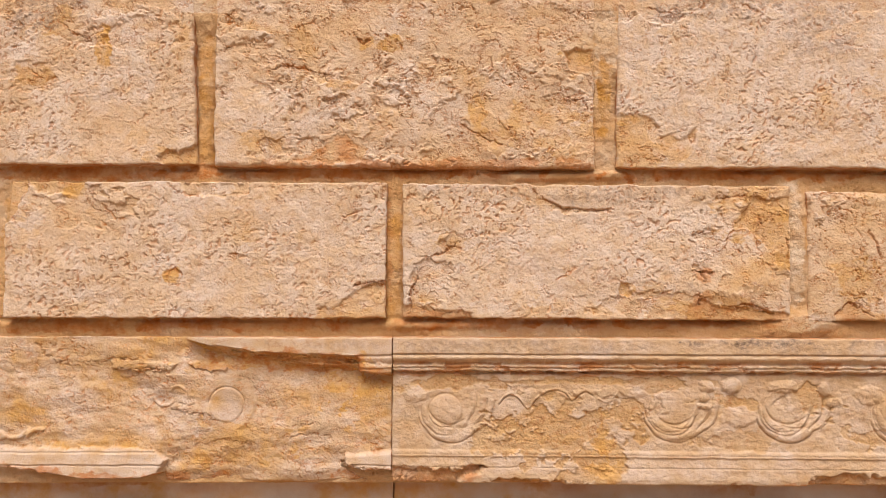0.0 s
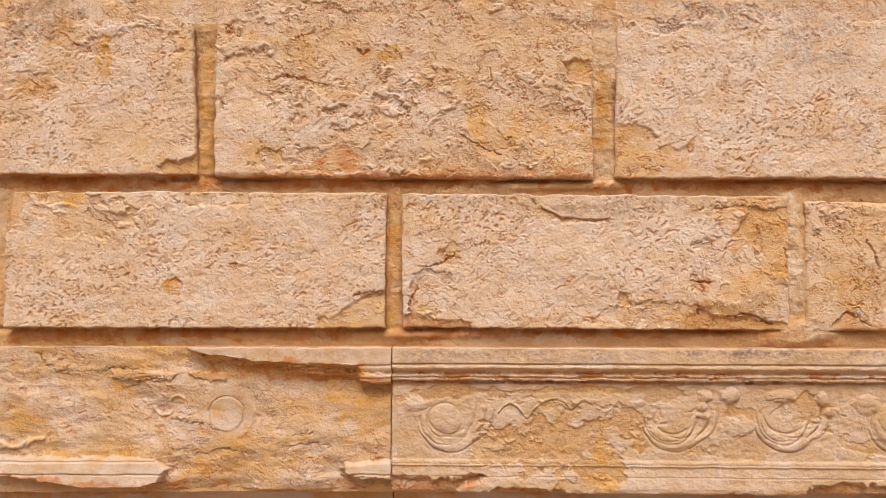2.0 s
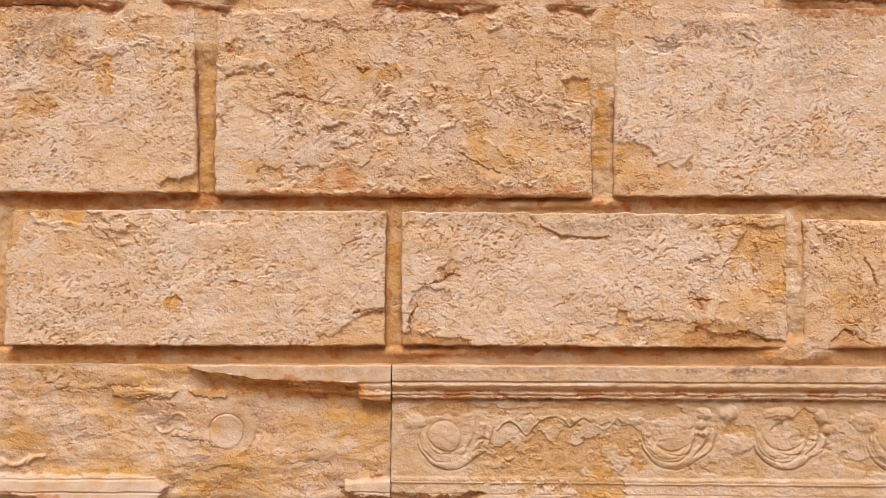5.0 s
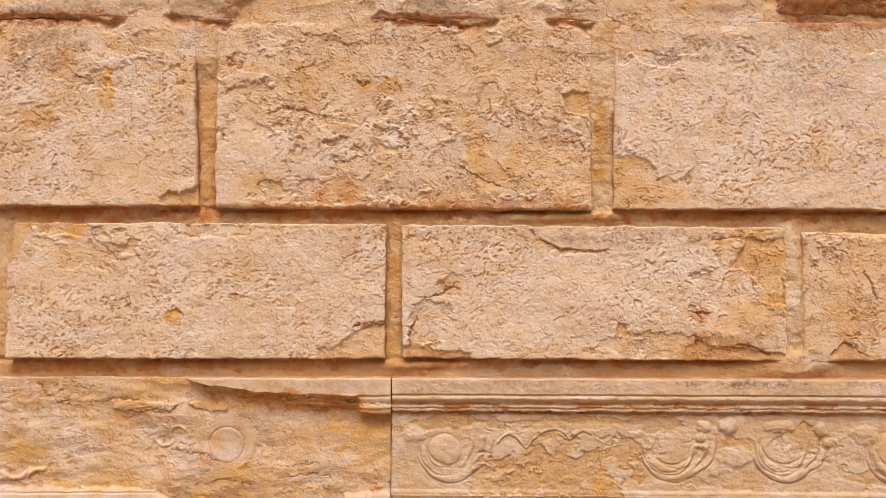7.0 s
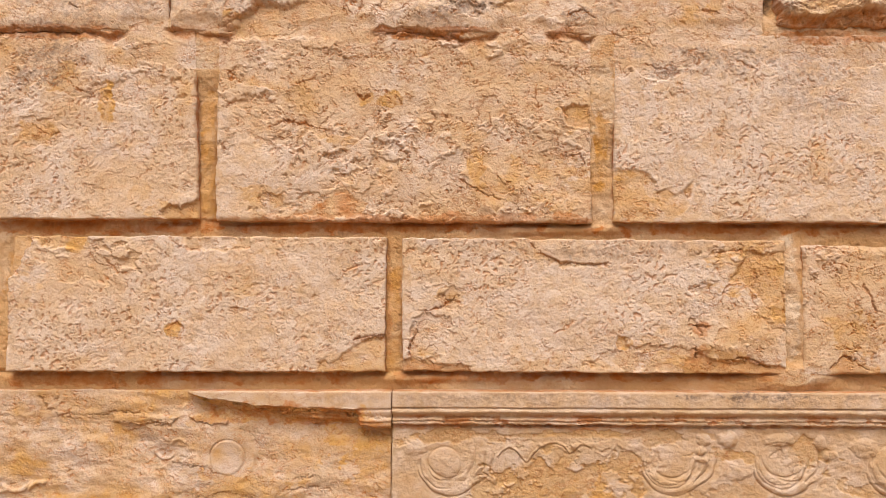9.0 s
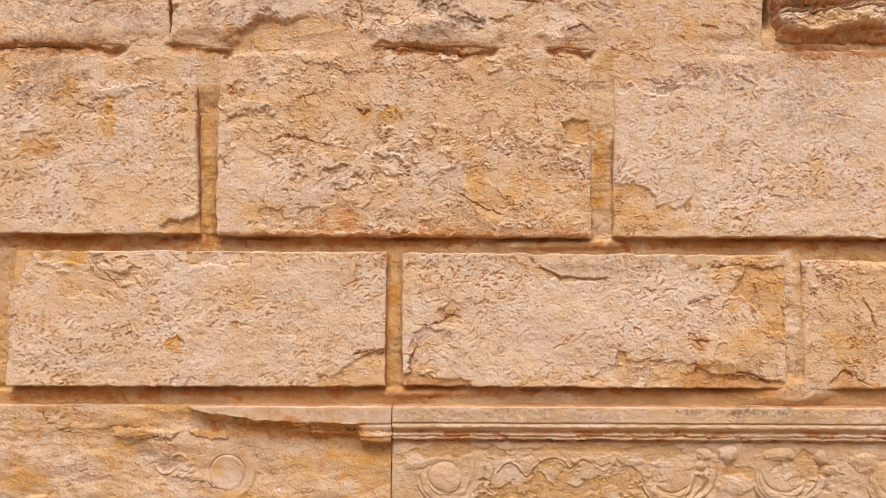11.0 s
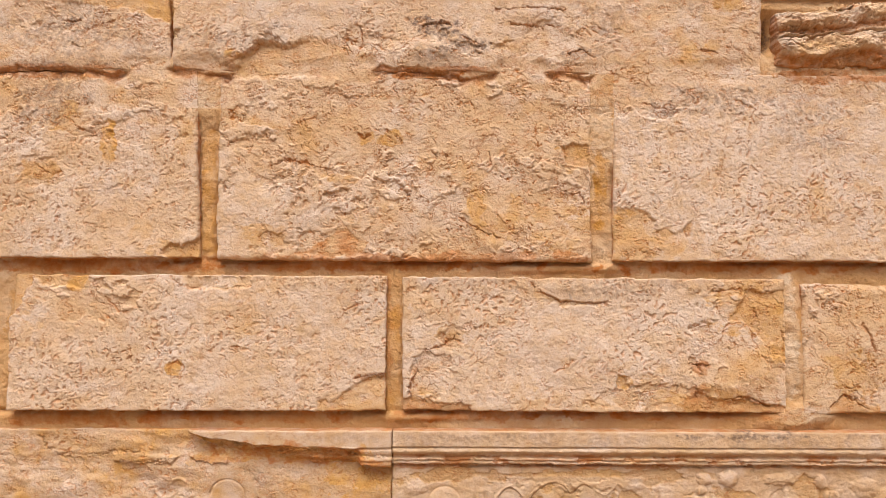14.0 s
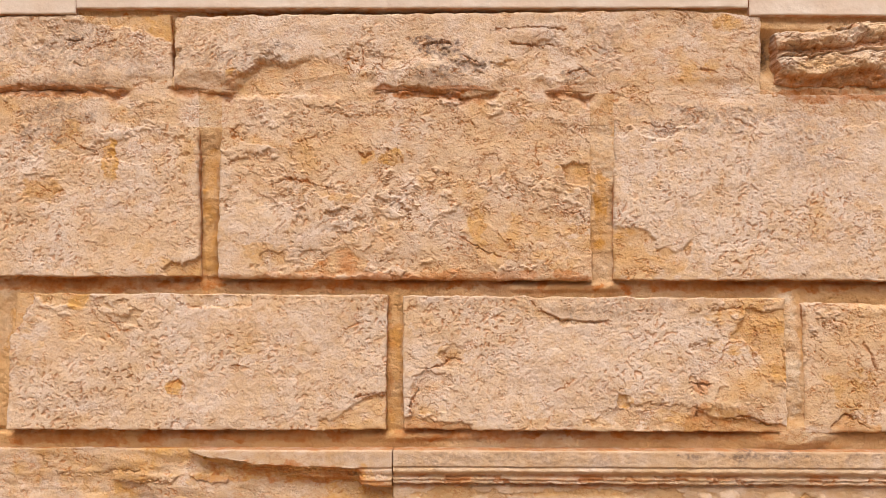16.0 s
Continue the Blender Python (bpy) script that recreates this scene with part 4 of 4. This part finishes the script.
shelf = region(x, z, [(-0.4961, 1.3106), (-0.4194, 1.3039), (-0.4247, 1.2931), (-0.4849, 1.2953)], 207) + region(x, z, [(-0.2008, 1.3122), (-0.0917, 1.3066), (-0.0917, 1.2817), (-0.1571, 1.2905)], 208) + region(x, z, [(-0.6497, 1.3173), (-0.5179, 1.3084), (-0.5287, 1.2932), (-0.6437, 1.2956)], 209)
q.h += 0.005 * np.clip(shelf, 0, 1)
foot_left = region(x, z, [(-0.9410, 1.1458), (-0.5590, 1.1454), (-0.5347, 1.1240), (-0.5473, 1.0994), (-0.5907, 1.0909), (-0.6886, 1.0888), (-0.7870, 1.1038), (-0.9403, 1.1243)], 260, 0.003)
foot_right = region(x, z, [(-0.1913, 1.1312), (-0.0916, 1.1397), (-0.0915, 1.1033), (-0.1457, 1.1055), (-0.1869, 1.1120)], 261, 0.003)
foot = np.clip(foot_left + foot_right, 0, 1)
up = q.bottom
q.h = q.h * (1 - foot) + foot * (0.012 + np.interp(up, (0, 0.033, 0.035, 0.037, 0.056, 0.058, 0.061, 0.064), (0.006, 0.003, -0.001, 0.003, 0.0, -0.004, -0.002, -0.004)) + 0.0012 * fbm(x * 20, z * 40, 4, 262))
q.h -= 0.006 * (1 - foot) * step(0.03, 0.0, up)
under = region(x, z, [(-0.9402, 1.1211), (-0.7870, 1.1017), (-0.6886, 1.0866), (-0.5907, 1.0887), (-0.5419, 1.0972), (-0.5359, 1.0652), (-0.9386, 1.0653)], 263, 0.003)
under2 = region(x, z, [(-0.1999, 1.1099), (-0.1457, 1.1034), (-0.0915, 1.1012), (-0.0915, 1.0650), (-0.1564, 1.0863)], 264, 0.003)
q.h -= 0.014 * np.clip(under + under2, 0, 1) * (1 - foot)
d = np.hypot(x + 0.4217, z - 1.2282)
boss = step(0.035, 0.031, d)
q.h = q.h * (1 - step(0.062, 0.045, d)) + step(0.062, 0.045, d) * (0.001 + 0.4 * q.h) + 0.0014 * boss - 0.0022 * ring(x, z, -0.4217, 1.2282, 0.034, 0.0026, -60, 260) + 0.0012 * ring(x, z, -0.4196, 1.2282, 0.050, 0.005, -70, 110)
parts.append(("roundel", "worn flat carved disc", d < 0.036))
leaf = np.maximum.reduce([ring(x, z, -0.8386, 1.1996, 0.036, 0.006, 215, 120), ring(x, z, -0.7860, 1.1510, 0.030, 0.005, 70, 90), ring(x, z, -0.8655, 1.1834, 0.02, 0.006, 240, 80)])
q.h += 0.006 * leaf
parts.append(("scroll_leaf", "remnant of a carved leaf", leaf > 0.3))
curl = np.maximum.reduce([ring(x, z, -0.5443, 1.2478, 0.022, 0.004, 190, 140), ring(x, z, -0.5170, 1.2478, 0.016, 0.004, 20, 150)])
q.h += 0.003 * curl
smooth = blobs(x, z, [(-0.7613, 1.1725, 0.05, 0.022, 1.0), (-0.5391, 1.2586, 0.05, 0.03, 0.7), (-0.4184, 1.2260, 0.055, 0.045, 0.9), (-0.8254, 1.3241, 0.06, 0.02, 0.5)], 265, 0.5)
for width, depth, *pts in ((0.003, 0.006, (-0.7909, 1.3480), (-0.7648, 1.3131), (-0.7317, 1.3044)), (0.003, 0.006, (-0.6933, 1.3076), (-0.6332, 1.3173), (-0.5838, 1.3150)), (0.003, 0.006, (-0.6438, 1.2967), (-0.5287, 1.2976)), (0.004, 0.008, (-0.1999, 1.1162), (-0.1457, 1.1077), (-0.1023, 1.1012)),
                           (0.003, 0.005, (-0.4937, 1.1454), (-0.4286, 1.1614), (-0.3631, 1.1507)), (0.003, 0.005, (-0.3089, 1.1667), (-0.2437, 1.1720), (-0.2001, 1.1505)), (0.003, 0.006, (-0.5275, 1.2208), (-0.4728, 1.2099), (-0.4399, 1.1959)), (0.003, 0.005, (-0.3744, 1.1915), (-0.2873, 1.1871), (-0.2438, 1.1957))):
    line = stroke(x, z, pts, 0.75 * width, 266, 0.006)
    q.h -= 0.6 * depth * line
    q.add("rust", 0.5 * line)
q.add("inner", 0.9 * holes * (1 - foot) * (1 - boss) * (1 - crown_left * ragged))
q.add("flake", 0.6 * (1 - foot))
q.add("pale", np.clip(0.75 + 0.7 * fbm(x * 7, z * 10, 4, 267) + 0.7 * foot + 0.5 * smooth + 0.4 * crown_left * ragged, 0, 1) * (1 - 0.7 * crown_left * (1 - ragged) * (1 - whole)))
q.add("ochre", np.clip((0.34 + 0.9 * fbm(x * 6, z * 12, 4, 268)) * (1 - foot) * (1 - 0.7 * crown_left * ragged) + 0.6 * crown_left * (1 - ragged) * (1 - whole), 0, 0.9))
q.add("ochre", blobs(x, z, [(-0.3976, 1.3126, 0.12, 0.018, 0.8), (-0.1570, 1.2689, 0.07, 0.05, 0.9), (-0.3958, 1.1507, 0.12, 0.04, 0.7), (-0.1351, 1.2041, 0.04, 0.06, 0.7), (-0.6601, 1.2912, 0.08, 0.02, 0.5)], 269, 0.7))
q.add("rust", blobs(x, z, [(-0.3320, 1.3190, 0.12, 0.016, 0.9), (-0.2445, 1.3058, 0.10, 0.014, 0.9), (-0.1353, 1.2883, 0.08, 0.016, 0.7), (-0.7212, 1.0867, 0.22, 0.016, 0.8), (-0.1348, 1.0949, 0.06, 0.014, 0.8), (-0.4412, 1.2996, 0.05, 0.006, 0.6), (-0.8088, 1.1028, 0.08, 0.012, 0.8)], 270, 0.7))
q.add("soot", 0.3 * blobs(x, z, [(-0.2010, 1.3448, 0.1, 0.008, 1.0)], 271, 0.8))
q.round_edges(0, 0.002, 0.003, 0.006)
frieze = q.build("carved_frieze", CARVED, None, FACE + 0.010, FACE + 0.06, parts + [("cornice_moulding", "broken end of the cornice moulding", crown_left > 0.5), ("base_moulding", "pale remnant of the base moulding", foot_left > 0.5), ("base_moulding", "short chipped end of the base moulding", foot_right > 0.5)])
tagged(frieze, "broken ochre sandstone frieze with lost moulding and one worn disc", "frieze")

# dressed courses above and below
for k, corners in enumerate((((-0.9933, 2.3399), (-0.7542, 2.3382), (-0.7504, 2.2361), (-0.9881, 2.2376)),
                             ((-0.7531, 2.3382), (0.6282, 2.3286), (0.6249, 2.2404), (-0.7498, 2.2481)),
                             ((0.6305, 2.3286), (1.0034, 2.3260), (0.9974, 2.2214), (0.6267, 2.2250)),
                             ((-0.9171, 1.0792), (-0.1012, 1.0788), (-0.1011, 0.9906), (-0.9146, 0.9907)),
                             ((-0.0991, 1.0756), (0.9313, 1.0688), (0.9285, 0.9905), (-0.0990, 0.9906)))):
    q = Patch(*corners, 300 + 10 * k, pitch=0.0015, wobble=0.0008)
    q.h += 0.0008 * fbm(q.x * 20, q.z * 20, 5, 301 + k, 0.6)
    q.add("pale", 0.5 + 0.8 * fbm(q.x * 8, q.z * 8, 4, 302 + k))
    if k > 2:
        q.add("rust", 0.8 * blobs(q.x, q.z, [(-0.6990, 1.0674, 0.12, 0.012, 0.9), (-0.8079, 1.0696, 0.06, 0.008, 0.7), (0.6198, 1.0540, 0.008, 0.02, 0.7)], 303))
        # extra ochre, and rusty brown at the top, paint the frieze's shade
        q.add("ochre", np.clip(0.4 + fbm(q.x * 6, q.z * 10, 4, 304 + k), 0, 0.8))
        q.add("rust", np.clip(0.3 + 0.8 * fbm(q.x * 5, q.z * 7, 4, 306 + k), 0, 0.8) * step(0.05, 0.01, q.top))
    q.round_edges(0.002, 0.002, 0.002, 0.002)
    STONES.append(q.build("stone_block", ASHLAR, None, FACE - 0.002 if k < 3 else FACE + 0.068, FACE + (0.06 if k < 3 else 0.086)))
    tagged(STONES[-1], "smooth pale dressed stone block")

# ---- the wall: a mortar core with blocks set in it ----
p = Patch((-0.97, 2.30), (0.95, 2.30), (0.95, 1.02), (-0.97, 1.02), 500, pitch=0.0017, wobble=0.0)
def swell(spots):
    return np.clip(sum(k * np.exp(-np.abs((p.x - cx) / rx) ** 3 - np.abs((p.z - cz) / rz) ** 3) for cx, cz, rx, rz, k in spots), 0, 1)


flush = swell([(-0.45, 2.080, 0.62, 0.032, 1.0), (0.30, 2.078, 0.75, 0.034, 1.0), (0.7606, 2.0390, 0.2, 0.03, 1.0), (-0.4719, 2.0398, 0.07, 0.075, 1.0), (0.3231, 1.9891, 0.06, 0.11, 1.0), (0.3190, 1.7947, 0.03, 0.20, 0.85),
               (0.6909, 1.5173, 0.03, 0.17, 0.88), (0.6981, 1.3779, 0.09, 0.026, 0.6), (-0.0951, 1.4864, 0.02, 0.15, 0.62), (-0.4687, 1.7979, 0.02, 0.17, 0.82),
               (-0.0152, 1.3825, 0.12, 0.010, 0.45), (0.2499, 1.6729, 0.14, 0.008, 0.4), (0.7900, 2.2150, 0.22, 0.032, 1.0), (-0.6619, 2.2296, 0.11, 0.02, 0.8), (-0.80, 2.243, 0.27, 0.035, 1.0), (0.55, 2.238, 0.48, 0.035, 1.0)])
p.h = -0.024 + 0.0225 * flush + 0.0026 * fbm(p.x * 25, p.z * 25, 5, 502, 0.66) + 0.003 * fbm(p.x * 5, p.z * 9, 3, 503)
p.h -= 0.03 * np.exp(-((p.x - 0.6641) / 0.008) ** 2 - ((p.z - 2.1445) / 0.03) ** 2)
p.h -= 0.06 * step(1.075, 1.068, p.z)
# the mortar has shrunk away from the undersides of the blocks
for ax, az, bx, bz in ((-0.8818, 1.6954, 0.8758, 1.6824), (-0.8603, 1.3940, 0.8535, 1.3862)):
    line = az + (bz - az) * (p.x - ax) / (bx - ax)
    p.h -= 0.010 * np.exp(-((p.z - line) / 0.0055) ** 2) * np.clip(0.7 + 1.1 * fbm(p.x * 5, p.z * 5, 3, 510), 0, 1) * (1 - flush)
p.h += flush * (flaky(p.x, p.z, 504) - 0.005) * 0.6
p.add("flake", 0.15 + 0.35 * flush)
upper = step(2.02, 2.05, p.z) * step(2.15, 2.12, p.z)
p.add("pale", 0.75 * upper * flush)
p.h -= 0.003 * cracks(p.x, p.z, 505, 9.0)
p.h += 0.0010 * flush * upper
p.h -= 0.006 * step(2.20, 2.22, p.z)
p.add("pale", 0.25 + 0.6 * fbm(p.x * 6, p.z * 9, 4, 506) + 0.8 * blobs(p.x, p.z, [(0.6857, 1.5283, 0.02, 0.13, 1.0), (0.3200, 1.9650, 0.030, 0.090, 1.0), (-0.6274, 2.0547, 0.02, 0.014, 1.0)], 509))
p.add("ochre", blobs(p.x, p.z, [(0.3168, 1.8400, 0.014, 0.08, 1.0), (-0.4689, 1.8093, 0.022, 0.13, 0.85), (-0.0951, 1.4864, 0.02, 0.12, 0.8), (-0.8432, 1.5767, 0.03, 0.09, 0.7), (-0.3810, 2.0978, 0.06, 0.03, 0.8), (-0.5916, 2.2113, 0.05, 0.02, 0.8)], 507))
p.add("soot", blobs(p.x, p.z, [(0.6660, 2.1446, 0.010, 0.035, 0.9)], 512))
# iron stains, run along the overhangs so they also paint the shade beneath
p.add("rust", blobs(p.x, p.z, [(-0.7279, 1.3806, 0.20, 0.016, 0.9), (-0.3984, 1.3843, 0.30, 0.014, 0.8), (-0.7014, 1.6850, 0.30, 0.016, 0.9), (-0.1583, 1.6821, 0.36, 0.012, 0.9), (0.6018, 1.6762, 0.32, 0.012, 0.9), (0.1268, 1.3854, 0.22, 0.012, 0.85), (0.45, 1.3830, 0.25, 0.009, 0.75),
                               (0.4537, 1.3827, 0.14, 0.007, 0.5), (0.7614, 2.0588, 0.14, 0.014, 0.8), (-0.0250, 2.0665, 0.10, 0.012, 0.8), (0.2493, 2.0639, 0.06, 0.008, 0.7), (-0.4841, 2.0749, 0.05, 0.010, 0.8), (-0.7720, 2.0706, 0.13, 0.010, 0.8),
                               (-0.2560, 2.2360, 0.32, 0.022, 1.0), (-0.1050, 1.5194, 0.006, 0.10, 0.5)], 508, 0.8) * (1.0 + 0.6 * fbm(p.x * 30, p.z * 40, 4, 511)))
inside = np.full_like(p.x, -1.0)
for corners in QUADS:
    edge = np.full_like(p.x, 9.0)
    for (ax, az), (bx, bz) in zip(corners, corners[1:] + corners[:1]):
        edge = np.minimum(edge, ((p.z - az) * (ax - bx) + (p.x - ax) * (bz - az)) / math.hypot(bx - ax, bz - az))
    inside = np.maximum(inside, edge)
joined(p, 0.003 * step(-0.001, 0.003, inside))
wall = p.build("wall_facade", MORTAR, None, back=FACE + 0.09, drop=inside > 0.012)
for ob in STONES:
    ob.parent = wall
tagged(wall, "weathered ochre sandstone block wall with recessed mortar joints", "wall", kind="structure")



# ---- the plain wall goes on to all sides ----
bm = bmesh.new()
for x0, x1, z0, z1, y0 in ((-4.5, -0.962, 0.0, 3.8, FACE + 0.007), (0.942, 4.5, 0.0, 3.8, FACE + 0.007), (-0.962, 0.942, 0.0, 1.028, FACE + 0.007), (-0.962, 0.942, 2.292, 3.8, FACE + 0.007), (-0.962, 0.942, 1.028, 2.292, FACE + 0.088)):
    made = bmesh.ops.create_cube(bm, size=1.0)["verts"]
    for v in made:
        v.co = Vector(((x0 + x1) / 2 + v.co.x * (x1 - x0), y0 + (v.co.y + 0.5) * (FACE + 0.457 - y0), (z0 + z1) / 2 + v.co.z * (z1 - z0)))
me = bpy.data.meshes.new("wall_plain")
bm.to_mesh(me)
bm.free()
me.materials.append(MORTAR)
tagged(new("wall_plain", me), "plain plastered wall round the stonework", "wall", kind="structure")

# ---- ground, unseen: warm colour added to bounce orange light onto the wall ----
bm = bmesh.new()
bmesh.ops.create_grid(bm, x_segments=8, y_segments=8, size=400)
me = bpy.data.meshes.new("ground")
bm.to_mesh(me)
bm.free()
me.materials.append(BOUNCE_GROUND)
tagged(new("ground", me), "plain sandy ochre paving before the wall", "ground", kind="structure")
